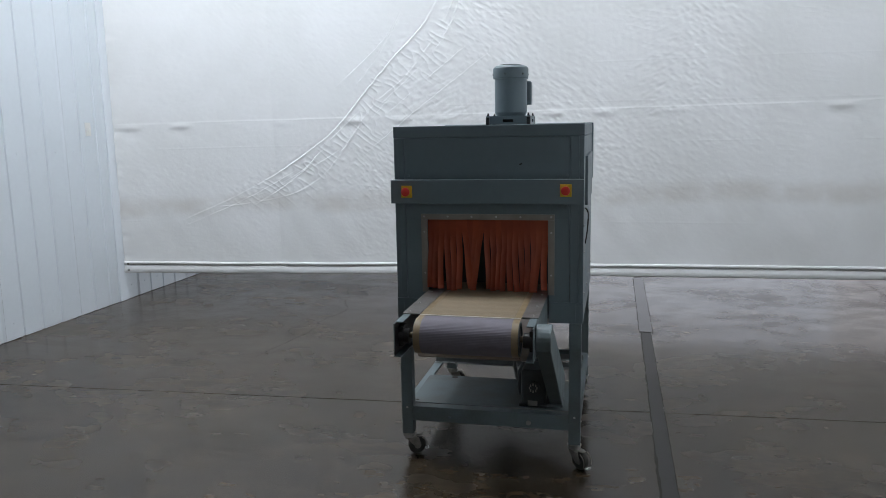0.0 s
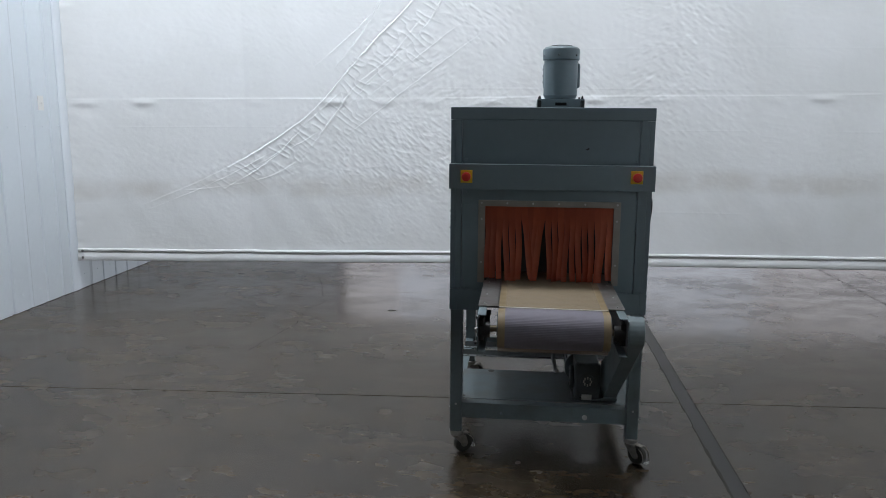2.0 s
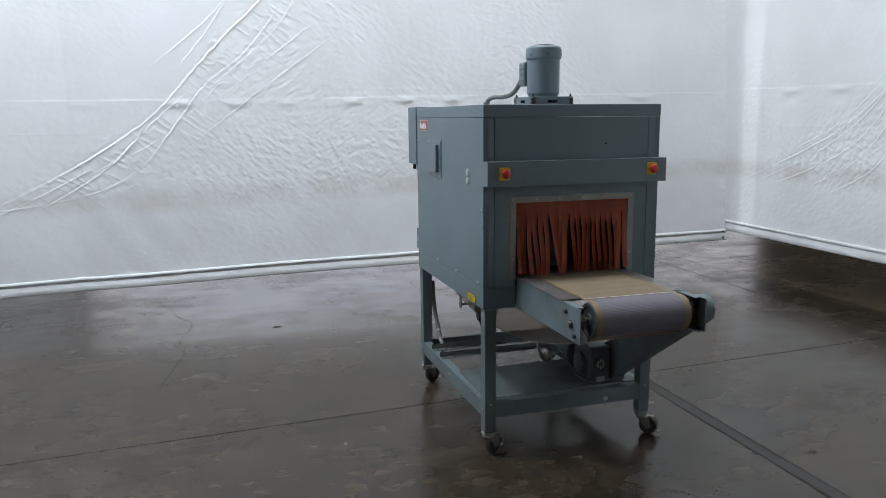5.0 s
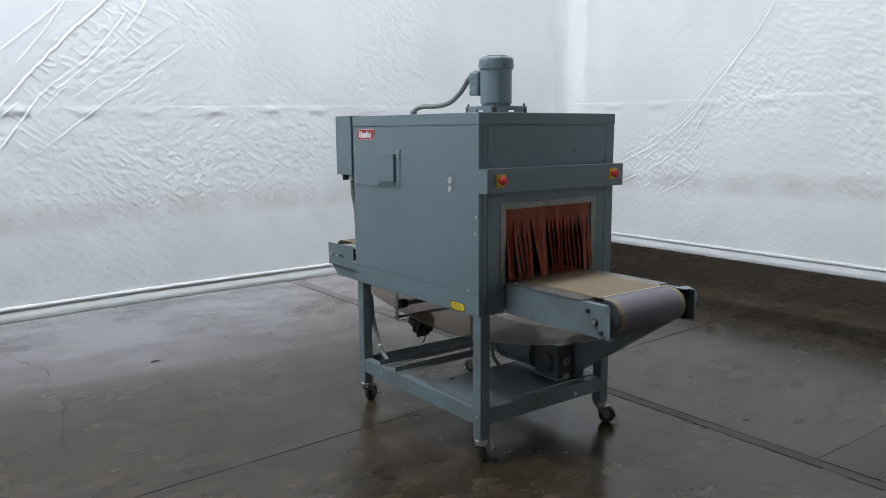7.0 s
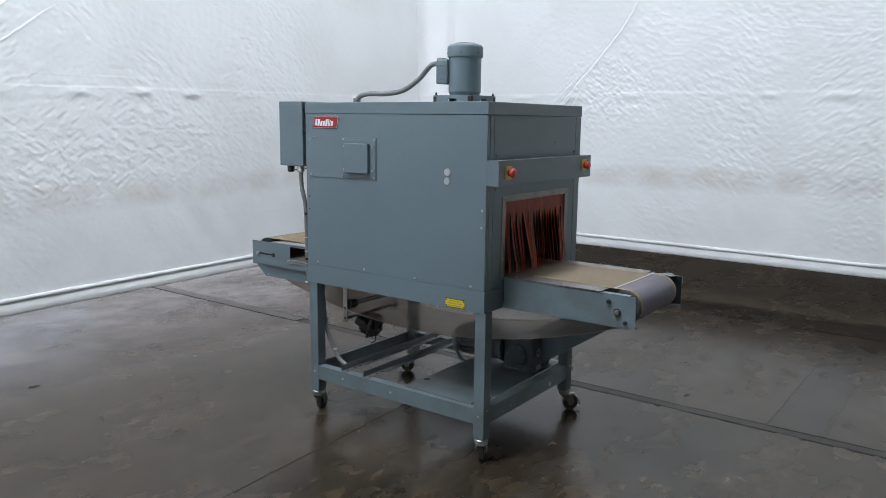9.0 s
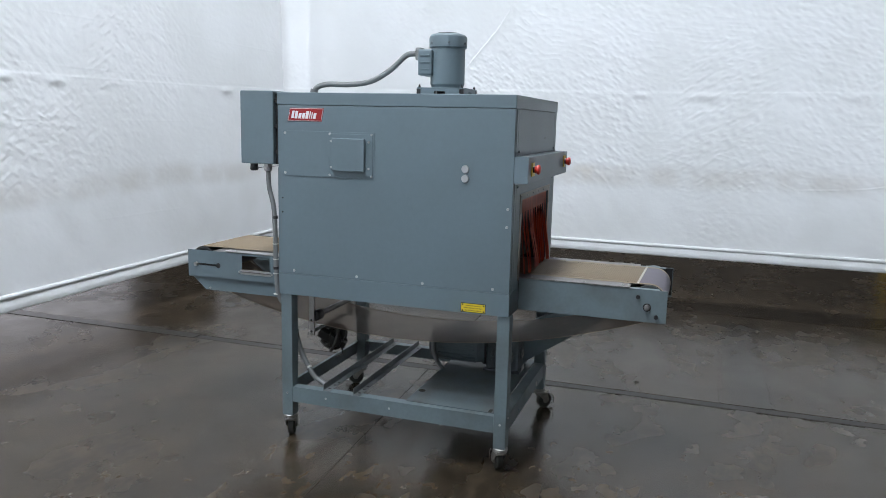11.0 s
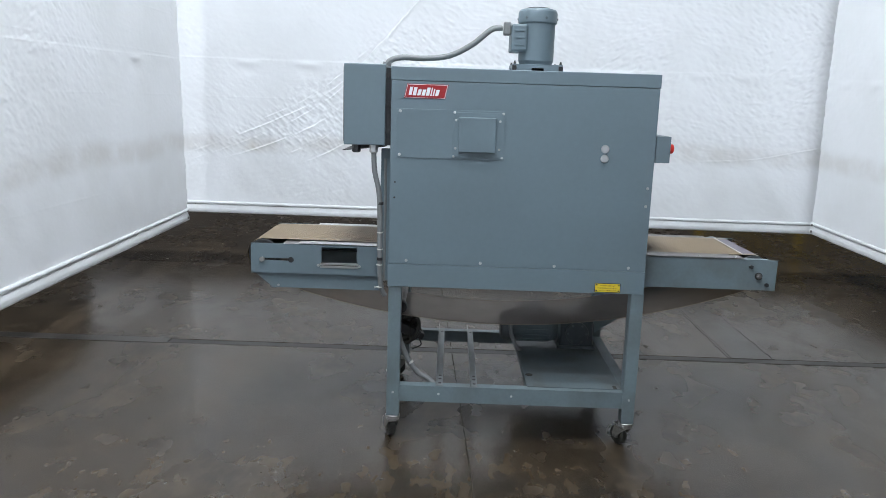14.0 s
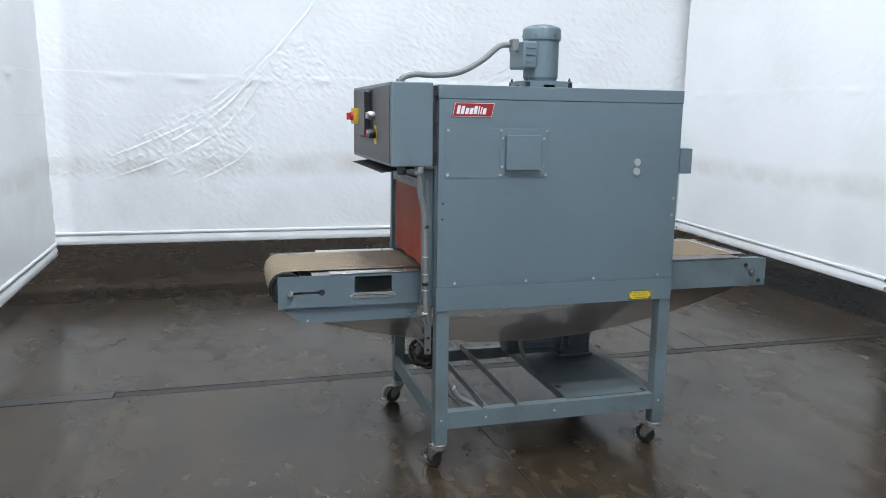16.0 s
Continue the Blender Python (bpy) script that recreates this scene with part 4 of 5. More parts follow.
    part("hatch_frame", box(XW - 0.005, XW - 0.0025, 4.012, 4.215, 1.222, 1.396, 0.0008), PAINT, tunnel)
    door = part("hatch_door", box(XW - 0.021, XW - 0.005, 4.045, 4.193, 1.241, 1.378, 0.003), PAINT, tunnel, "raised square hatch door")
    screws(SCREW_SMALL, "-x", [(XW - 0.005, 4.03, 1.365), (XW - 0.005, 4.03, 1.255), (XW - 0.005, 4.204, 1.365), (XW - 0.005, 4.204, 1.255)], door)
    for z in (1.271, 1.233):
        part("plug", rod((XW, 3.61, z), (XW - 0.005, 3.61, z), 0.0165, 24, 0.0145), ZINC_BRIGHT, tunnel, "pale round hole plug")
    part("dent", prism([(-0.428, 1.392), (-0.414, 1.399), (-0.411, 1.394), (-0.421, 1.388)], "y", YS - 0.0006, YS + 0.001), SHADOW_STEEL, tunnel, "small scratch in the paint")
    # fittings low on the far side
    part("side_cover", box(XE, XE + 0.012, 3.55, 4.2, 1.2, 1.42, 0.002), PAINT, tunnel)
    part("cable", tube(glide([(XE + 0.004, 3.52, 1.19), (XE + 0.016, 3.5, 1.17), (XE + 0.014, 3.5, 1.1), (XE + 0.004, 3.52, 1.03)], 6), 0.003, 6), BLACK, tunnel)
    return west


def lettering(name, words, size, mat, parent):
    """Flat letters as one mesh, middled on their own origin."""
    curve = bpy.data.curves.new(name, "FONT")
    curve.body, curve.size, curve.extrude, curve.align_x, curve.align_y = words, size, 0.0002, "CENTER", "CENTER"
    holder = bpy.data.objects.new(name, curve)
    me = bpy.data.meshes.new_from_object(holder)
    bpy.data.objects.remove(holder)
    me.materials.append(mat)
    return part_of(name, me, parent)


def badge():
    """Slanted red nameplate with white rim; the lettering is plain white bars."""
    def slant(y0, y1, z0, z1, lean=0.012):
        return [(y0, z0), (y1, z0), (y1 - lean, z1), (y0 - lean, z1)]

    ob = part("nameplate", prism(slant(4.412, 4.25, 1.445, 1.5), "x", XW - 0.002, XW), BADGE_RED, tunnel, "slanted red nameplate with thin white border line")
    part("border_line", prism(slant(4.4095, 4.2515, 1.4468, 1.4982, 0.0115), "x", XW - 0.0026, XW - 0.0015), WHITE, ob)
    part("field", prism(slant(4.4078, 4.2532, 1.4482, 1.4968, 0.011), "x", XW - 0.0031, XW - 0.0022), BADGE_RED, ob)
    y = 4.394
    for w, h0, h1 in ((0.012, 1.457, 1.488), (0.013, 1.456, 1.487), (0.013, 1.456, 1.479), (0.013, 1.456, 1.479), (0.013, 1.456, 1.487), (0.005, 1.456, 1.487), (0.005, 1.456, 1.483), (0.013, 1.456, 1.479)):
        part("bar", prism(slant(y, y - w, h0, h1, 0.006), "x", XW - 0.0037, XW - 0.003), WHITE, ob)
        y -= w + 0.0042
    label = part("warning_label", box(XW - 0.002, XW - 0.001, 3.507, 3.613, 0.688, 0.727, 0), LABEL_BLACK, tunnel, "yellow warning label with black print")
    part("field", box(XW - 0.0026, XW - 0.0018, 3.5095, 3.6105, 0.6905, 0.7245, 0), LABEL_YELLOW, label)
    for z, words in ((0.7165, "WARNING: DO NOT"), (0.7065, "RUN MACHINE WITHOUT"), (0.6965, "ALL GUARDS IN PLACE")):
        line = lettering("print", words, 0.0068, LABEL_BLACK, label)
        line.matrix_basis = Matrix.Translation((XW - 0.0028, 3.56, z)) @ Matrix(((0, 0, -1, 0), (-1, 0, 0, 0), (0, 1, 0, 0), (0, 0, 0, 1)))
    for y, z in ((3.515, 0.695), (3.605, 0.695), (3.515, 0.72), (3.605, 0.72)):
        part("rivet", rod((XW - 0.0026, y, z), (XW - 0.0036, y, z), 0.0035, 10), SHADOW_STEEL, label)


def stop_button(parent, x, y, z, facing=-1, r=0.0195):
    plate = part("stop_plate", box(x - 0.025, x + 0.025, min(y, y + facing * 0.004), max(y, y + facing * 0.004), z - 0.027, z + 0.027, 0.0015), YELLOW, parent, "yellow backing plate")
    part("collar", rod((x, y, z), (x, y + facing * 0.014, z), 0.013, 20), BLACK, plate)
    bm = lathe([(0.011, r * 0.75), (0.017, r * 0.82), (0.02, r * 0.98), (0.026, r), (0.029, r * 0.94), (0.032, r * 0.7), (0.0335, r * 0.3)], (x, y, z), (x, y + facing, z), 28)
    part("mushroom_button", bm, RED, plate, "red mushroom push button")


def stop_bar():
    """Channel across the front with a stop button at each end."""
    y0 = 3.353
    bm = box(XW - 0.002, XE + 0.002, y0, y0 + T, 1.224, 1.328, 0.001)
    add_box(bm, XW - 0.002, XE + 0.002, y0 + T, YS, 1.325, 1.328)
    add_box(bm, XW - 0.002, XE + 0.002, y0 + T, YS, 1.224, 1.227)
    add_box(bm, XW - 0.002, XW + 0.001, y0 + T, YS, 1.227, 1.325)
    add_box(bm, XE - 0.001, XE + 0.002, y0 + T, YS, 1.227, 1.325)
    bar = part("stop_bar", bm, PAINT, tunnel, "grey channel across the tunnel front")
    stop_button(bar, -0.923, y0, 1.277)
    stop_button(bar, -0.219, y0, 1.282)


def mouth(y, out, strips):
    """Steel surround of a mouth; out: -1 towards the front."""
    a, b = sorted((y, y + out * 0.003))
    frame_top = part("mouth_trim", box(OX0 - 0.026, OX1 + 0.026, a, b, OZ1 - 0.004, OZ1 + 0.022, 0.0006), TRIM, tunnel, "stainless trim strip")
    face = "-y" if out < 0 else "+y"
    screws(SCREW_DULL, face, [(x, y + out * 0.003, OZ1 + 0.01) for x in (-0.86, -0.75, -0.64, -0.53, -0.42, -0.285)], frame_top)
    for x0, x1 in ((OX0 - 0.026, OX0 + 0.003), (OX1 - 0.003, OX1 + 0.026)):
        side = part("mouth_trim", box(x0, x1, a, b, OZ0 + 0.01, OZ1 - 0.0045, 0.0006), TRIM, tunnel, "stainless trim strip")
        screws(SCREW_DULL, face, [((x0 + x1) / 2, y + out * 0.003, z) for z in (0.9, 1.09)], side)
    if strips:
        rnd = random.Random(11)
        n = 21
        # how far single strips stay flat, and how far their feet swing along the belt's width
        flat = {6: 0.12, 7: 0.2, 8: 0.1, 9: 0.06, 19: 0.2, 20: 0.1}
        swing = {3: 0.006, 4: 0.008, 5: 0.004, 6: 0.036, 7: 0.02, 8: -0.012, 9: -0.036, 10: 0.01, 19: -0.014, 20: -0.004}
        for i in range(n):
            x = OX0 + 0.0165 + (OX1 - OX0 - 0.033) * i / (n - 1)
            lean = rnd.uniform(-0.004, 0.004) + swing.get(i, 0)
            turn1 = flat.get(i, 0) or rnd.uniform(0.26, 0.38) + (0.14 if i > 9 else 0)
            bottom = 0.827 + rnd.uniform(-0.002, 0.012)
            full = rnd.uniform(0.0128, 0.0138)
            out_ = rnd.uniform(0.034, 0.056) * (1.25 if i in (6, 9) else 1)
            start = rnd.uniform(0.07, 0.2)
            bm = bmesh.new()
            rows = []
            for k in range(21):
                q = k / 20
                z = OZ1 - 0.002 + (bottom - OZ1) * q
                grow = min(1, max(0, (q - start) / 0.3))
                grow = grow * grow * (3 - 2 * grow)
                a_ = turn1 * grow
                wide = 0.0131 + (full - 0.0131) * grow
                cx = x + lean * q ** 1.6 + 0.004 * math.sin(q * 5 + i) * grow
                cy = y + 0.006 + 0.0022 * (i % 2) - out_ * (q ** 2.2 - 0.35 * q ** 6)
                row = []
                for s in (-1, -0.5, 0, 0.5, 1):
                    cup = 0.003 * (1 - s * s) * grow
                    px_ = min(max(cx + s * wide * math.cos(a_) - cup * math.sin(a_), OX0 + 0.0035), OX1 - 0.0035)
                    row.append(bm.verts.new((px_, cy + s * wide * math.sin(a_) + cup * math.cos(a_), z)))
                rows.append(row)
            for r0, r1 in zip(rows, rows[1:]):
                for j in range(4):
                    bm.faces.new((r0[j], r0[j + 1], r1[j + 1], r1[j]))
            bmesh.ops.solidify(bm, geom=list(bm.faces), thickness=0.002)
            part("curtain_strip", smooth(bm, 50), SILICONE, tunnel)
        part("strip_header", box(OX0 + 0.004, OX1 - 0.004, y + 0.0115, y + 0.0125, 1.085, OZ1 - 0.002, 0), SILICONE, tunnel)
        # added dark sheet, so that gaps between strips read as shade
        part("strip_backing", box(OX0, OX1, y + 0.075, y + 0.079, 0.845, OZ1, 0), SHADOW_STEEL, tunnel, "dark sheet standing for the shade between the strips")


def rear_sheet():
    """Rear mouth: one orange sheet, clamped under a riveted steel strip, and the folded side flanges."""
    bm = bmesh.new()
    rows = []
    for k in range(14):
        q = k / 13
        rows.append([bm.verts.new((OX0 - 0.006 + (OX1 - OX0 + 0.012) * i / 30, YN + 0.012 + 0.004 * q * math.sin(i * 0.55) * q + 0.006 * q, 1.165 - 0.325 * q)) for i in range(31)])
    for a, b in zip(rows, rows[1:]):
        for i in range(30):
            bm.faces.new((a[i], a[i + 1], b[i + 1], b[i]))
    bmesh.ops.solidify(bm, geom=list(bm.faces), thickness=0.002)
    part("heat_curtain", smooth(bm, 50), SILICONE_SHEET, tunnel, "faded orange silicone curtain sheet")
    strip = part("clamp_strip", box(OX0 - 0.03, OX1 + 0.03, YN + 0.015, YN + 0.019, 1.15, 1.19, 0.0008), ZINC_DULL, tunnel)
    screws(SCREW_SMALL, "+y", [(x, YN + 0.019, 1.172) for x in (-0.85, -0.76, -0.67, -0.58, -0.49, -0.4, -0.31)], strip)
    for x0, x1, deep in ((-0.93, -0.9, 0.04), (-0.245, -0.215, 0.022)):
        part("rear_flange", box(x0, x1, YN, YN + deep, 0.69, 1.24, 0.002), PAINT, tunnel)


def lower_frame():
    for x0 in (-0.99, -0.204):
        for y0 in (3.405, 4.405):
            leg = part("leg", box(x0, x0 + 0.054, y0, y0 + 0.054, 0.113, Z0, 0.003), PAINT_WORN, tunnel)
            screws(SCREW_SMALL, "-x" if x0 < -0.5 else "+x", [(x0 if x0 < -0.5 else x0 + 0.054, y0 + 0.027, 0.22)], leg)
            screws(SCREW_SMALL, "-y", [(x0 + 0.027, y0, 0.245)], leg) if y0 < 4 else None

    def channel(x0, x1, y0, y1, along, inward):
        """A rail with an upstand outside and a flange on top."""
        if along == "y":
            bm = box(x0, x1, y0, y1, 0.249, 0.252, 0)
            xa = x0 if inward > 0 else x1 - T
            add_box(bm, xa, xa + T, y0, y1, 0.181, 0.2488)
        else:
            bm = box(x0, x1, y0 if inward > 0 else y1 - 0.014, y1, 0.249, 0.252, 0)
            ya = y0 if inward > 0 else y1 - T
            add_box(bm, x0, x1, ya, ya + T, 0.181, 0.2488)
        return bm

    r = part("frame_rail", channel(-0.988, -0.945, 3.4595, 4.4045, "y", 1), PAINT_WORN, tunnel)
    screws(SCREW_SMALL, "-x", [(-0.988, y, 0.218) for y in (4.238, 3.93)], r)
    part("frame_rail", channel(-0.195, -0.152, 3.4595, 4.4045, "y", -1), PAINT_WORN, tunnel)
    f = part("frame_rail", channel(-0.9355, -0.2045, 3.407, 3.455, "x", 1), PAINT_WORN, tunnel)
    screws(SCREW_PAINT, "-y", [(-0.757, 3.407, 0.207)], f)
    part("plug", rod((-0.386, 3.407, 0.206), (-0.386, 3.4035, 0.206), 0.0115, 20), ZINC_BRIGHT, f, "pale round plug")
    part("frame_rail", channel(-0.9355, -0.2045, 4.41, 4.457, "x", -1), PAINT_WORN, tunnel)
    # motor pan with an oval slot and a small key hole
    pan = part("motor_pan", box(-0.96, -0.185, 3.458, 3.86, 0.2525, 0.256, 0.0008), PAINT_DUSTY, tunnel, "dusty painted motor shelf")
    part("pan_lip", box(-0.943, -0.197, 3.8605, 3.8635, 0.226, 0.256, 0.0005), PAINT_DUSTY, pan)
    part("slot", box(-0.958, -0.925, 3.478, 3.492, 0.2555, 0.2572, 0), JOINT, pan)
    part("slot", rod((-0.82, 3.84, 0.2555), (-0.82, 3.84, 0.2572), 0.016, 18), JOINT, pan)
    # two loose angle irons across
    for y in (4.237, 4.09):
        bm = box(-0.985, -0.17, y - 0.015, y + 0.015, 0.2525, 0.2555, 0.0005)
        add_box(bm, -0.985, -0.17, y + 0.012, y + 0.015, 0.2555, 0.283)
        rail = part("angle_iron", bm, ZINC_DULL, tunnel, "bare galvanised angle iron")
        for x in (-0.955, -0.905, -0.865, -0.22):
            part("hole", rod((x, y - 0.003, 0.2552), (x, y - 0.003, 0.2562), 0.007, 12), LABEL_BLACK, rail)
        for x in (-0.8, -0.62, -0.44):
            part("stud", rod((x, y - 0.002, 0.237), (x, y - 0.002, 0.2525), 0.003, 8), STEEL_DULL, rail)


def caster(x, y, yaw, braked):
    """Swivel caster under a leg: threaded collar, fork, wheel with tread and hub, brake tab."""
    m = Matrix.Translation((x, y, 0)) @ Matrix.Rotation(radians(yaw), 4, "Z")
    o = 0.036

    def put(bm):
        bmesh.ops.transform(bm, matrix=m, verts=bm.verts)
        return bm

    bm = lathe([(0, 0.024), (0.003, 0.028), (0.011, 0.029), (0.012, 0.026), (0.014, 0.031), (0.022, 0.0315), (0.025, 0.028)], (0, 0, 0.088), (0, 0, 1), 24)
    collar = part("caster", put(bm), ZINC, tunnel, "zinc swivel caster with black wheel")
    bm = box(-0.02, 0.034, -0.0235, 0.0235, 0.082, 0.089, 0.003)
    for s in (-1, 1):
        b2 = prism([(-0.018, 0.085), (0.04, 0.087), (0.052, 0.047), (0.045, 0.033), (0.028, 0.033), (0.016, 0.048)], "y", s * 0.0215, s * 0.0245, 0.0008)
        me = bpy.data.meshes.new("t")
        b2.to_mesh(me)
        b2.free()
        bm.from_mesh(me)
        bpy.data.meshes.remove(me)
    part("fork", put(bm), ZINC_GRIMY, collar)
    bm = lathe([(0, 0.03), (0.001, 0.037), (0.005, 0.0415), (0.015, 0.042), (0.025, 0.0415), (0.029, 0.037), (0.03, 0.03)], (o, -0.015, 0.042), (o, 1, 0.042), 32)
    part("wheel", put(bm), RUBBER, collar, "black caster wheel")
    bm = bmesh.new()
    add_rod(bm, (o, -0.026, 0.042), (o, 0.026, 0.042), 0.0065, 12)
    add_rod(bm, (o, -0.0165, 0.042), (o, 0.0165, 0.042), 0.016, 18)
    part("axle", put(smooth(bm)), STEEL_DULL, collar)
    if braked:
        # a pedal over the wheel, a thin side arm and the turned-up tab at its end
        bm = box(o - 0.012, o + 0.026, -0.013, 0.013, 0.0865, 0.0905, 0.0015)
        arc = [(o + 0.0475 * math.cos(radians(a)), 0.042 + 0.0475 * math.sin(radians(a))) for a in range(64, -32, -12)]
        inner = [(o + (px - o) * 0.9, 0.042 + (pz - 0.042) * 0.9) for px, pz in arc]
        for px in (-0.0255, 0.0235):
            arm = prism(arc + inner[::-1], "y", px, px + 0.002)
            me = bpy.data.meshes.new("t")
            arm.to_mesh(me)
            arm.free()
            bm.from_mesh(me)
            bpy.data.meshes.remove(me)
        part("brake_arm", put(bm), ZINC_GRIMY, collar, "grimy zinc brake arm")
        bm = box(o + 0.041, o + 0.058, -0.011, 0.011, 0.016, 0.0195, 0.001, None)
        add_box(bm, o + 0.055, o + 0.058, -0.011, 0.011, 0.0195, 0.028, 0.001)
        part("brake_lever", put(bm), ZINC_BRIGHT, collar, "small bright brake tab")


def oval(cx, cy, r, n=10, a0=0.0, a1=360.0):
    return [(cx + r * math.cos(radians(a0 + (a1 - a0) * k / n)), cy + r * math.sin(radians(a0 + (a1 - a0) * k / n))) for k in range(n + 1)]


def conveyor():
    """Cheek plates in front and behind, rollers, covers, and the belt with its slack return."""
    zc0, zc1 = 0.683, 0.815
    for x, s in ((CX0, 1), (CX1, -1)):
        a, b = sorted((x, x + s * T))
        bm = box(a, b, 2.808, YS, zc0, zc1, 0.0006)
        fa, fb = sorted((x, x + s * 0.03))
        add_box(bm, fa, fb, 2.808, YS, zc0 - 0.0005, zc0 + 0.0025)
        add_box(bm, fa, fb, 2.84, YS, zc1 - 0.003, zc1 + 0.0005)
        cheek = part("front_cheek", bm, PAINT_WORN, tunnel, "painted conveyor side plate")
        part("bearing_block", box(*sorted((x + s * 0.0035, x + s * 0.022)), 2.862, 2.925, 0.708, 0.79, 0.004), BLACK, tunnel, "oily dark bearing block")
        part("inner_plate", box(*sorted((x + s * 0.0033, x + s * 0.0048)), 2.811, 2.954, 0.688, 0.813, 0), BLACK, tunnel, "oil-blackened inner plate")
        part("bearing", rod((x + s * 0.004, 2.884, 0.748), (x + s * 0.045, 2.884, 0.748), 0.03, 20), BLACK, tunnel, "oily flange bearing")
        if s > 0:
            part("shaft_end", rod((x - 0.012, 2.884, 0.744), (x + 0.004, 2.884, 0.744), 0.0115, 20, bevel=0.002), STEEL_DULL, cheek, "dull steel shaft end")
            part("washer", rod((x - 0.002, 2.884, 0.744), (x, 2.884, 0.744), 0.0165, 20), SHADOW_STEEL, cheek)
            for yb, zb in ((2.921, 0.784), (2.847, 0.707)):
                part("bolt", rod((x - 0.01, yb, zb), (x, yb, zb), 0.009, 6), SHADOW_STEEL, cheek, "greasy bolt head")
        # rear cheeks with tension slot and inspection window
        y0, y1 = YN, 5.065
        bm = pierced([y0, 4.609, 4.761, 4.893, 5.018, y1], [zc0, 0.716, 0.741, 0.751, 0.806, zc1], [(1, 1), (1, 2), (1, 3), (3, 2)], "x", a, b)
        add_box(bm, fa, fb, y0, y1 - 0.01, zc0 - 0.0005, zc0 + 0.0025)
        rear = part("rear_cheek", bm, PAINT, tunnel, "painted conveyor side plate with tension slot")
        part("slot_eye", rod((x - s * 0.001, 4.893, 0.746), (x + s * 0.001, 4.893, 0.746), 0.0125, 18), LABEL_BLACK, rear)
        part("tension_bolt", rod((x - s * 0.012, 5.016, 0.746), (x + s * 0.002, 5.016, 0.746), 0.011, 6), ZINC, rear)
        for zb in (0.72, 0.733):
            part("slat", box(*sorted((x - s * 0.003, x + s * 0.012)), 4.602, 4.768, zb - 0.0045, zb + 0.0045, 0.001), STEEL, rear, "bare steel guide bar")
        screws(SCREW, "-x" if s > 0 else "+x", [(x, 4.775, 0.726), (x, 4.597, 0.726)], rear)
        # covers beside the belt
        ca, cb = sorted((x - s * 0.004, x + s * 0.07))
        cover = part("belt_cover", box(ca, cb, 2.955, YS - 0.001, zc1 + 0.003, zc1 + 0.006, 0.0008), STEEL_DULL, tunnel, "dull steel belt side cover")
        screws(SCREW_SMALL, "+z", [(x + s * 0.02, yv, zc1 + 0.006) for yv in (2.985, 3.14, 3.36)], cover)
        ca, cb = sorted((x - s * 0.003, x + s * 0.05))
        cover = part("belt_cover", box(ca, cb, YN + 0.03, 4.86, zc1 + 0.003, zc1 + 0.006, 0.0008), STEEL, tunnel, "bright steel belt side cover")
        screws(SCREW_SMALL, "+z", [(x + s * 0.018, yv, zc1 + 0.006) for yv in (4.55, 4.8)], cover)
    # trough under the rear end
    part("rear_trough", prism([(5.05, 0.682), (4.975, 0.62), (4.5, 0.62), (4.5, 0.682)], "x", CX0 + 0.012, CX0 + 0.016), PAINT, tunnel)
    part("rear_trough", prism([(5.05, 0.682), (4.975, 0.62), (4.5, 0.62), (4.5, 0.682)], "x", CX1 - 0.016, CX1 - 0.012), PAINT, tunnel)
    screws(SCREW_SMALL, "-x", [(CX0 + 0.012, 4.95, 0.63), (CX0 + 0.012, 4.53, 0.635)], tunnel)
    # rollers
    yf, yr, zr, rr = 2.884, 5.028, 0.752, 0.068
    for y in (yf, yr):
        roller = part("roller", rod((BX0 + 0.006, y, zr), (BX1 - 0.006, y, zr), rr, 40), SHADOW_STEEL, tunnel, "dark belt roller")
        for e_, d_ in ((BX0 + 0.006, -1), (BX1 - 0.006, 1)):
            part("end_ring", lathe([(0, 0.067), (0.007, 0.067), (0.009, 0.064), (0.009, 0.055), (0.004, 0.05), (0.003, 0.026), (0.008, 0.024), (0.008, 0.013)], (e_, y, zr), (e_ + d_, y, zr), 40), GREASY if y == yf else SHADOW_STEEL, roller, "worn grey roller end" if y == yf else "dark roller end")
        part("shaft", rod((CX0 + 0.003, y, zr), (CX1 - 0.003, y, zr), 0.012, 14), BRASS, roller, "worn brass shaft")
    # belt line: over the bed, round both rollers, and the slack return
    R = rr + 0.002
    wave = lambda y: 0.0009 * math.sin(y * 61) * math.sin(y * 23 + 1) if 2.97 < y < YS else 0.0
    line = [(y, zr + R + wave(y)) for y in np.arange(2.927, yr, 0.0022)]
    arc = np.arange(90, -90, -1.7)
    line += [(yr + R * math.cos(radians(a)), zr + R * math.sin(radians(a))) for a in arc]
    back = len(line)
    ys = np.arange(yr, yf, -0.006)
    sag = 0.468 + 0.165 * (ys - 3.985) ** 2 + 0.03 * np.clip((ys - 4.85) / (yr - 4.85), 0, 1) ** 2
    sag = np.minimum(sag, zr - R)
    line += list(zip(ys, sag))
    front = len(line)
    line += [(yf + R * math.cos(radians(a)), zr + R * math.sin(radians(a))) for a in np.arange(270, 90, -1.7)]
    nose = front + 12
    line += [(y, zr + R) for y in np.arange(yf, 2.927, 0.0022)]

    def run(name, i0, i1, mat, x0, x1, ribs, label):
        """One stretch of the belt as a sheet with cross ribs."""
        pts = line[i0:i1 + 1]
        rows = []
        for k, (y, z) in enumerate(pts):
            y2, z2 = line[min(i0 + k + 1, len(line) - 1)]
            y1, z1 = line[max(i0 + k - 1, 0)]
            d = math.hypot(y2 - y1, z2 - z1) or 1
            ny, nz = -(z2 - z1) / d, (y2 - y1) / d
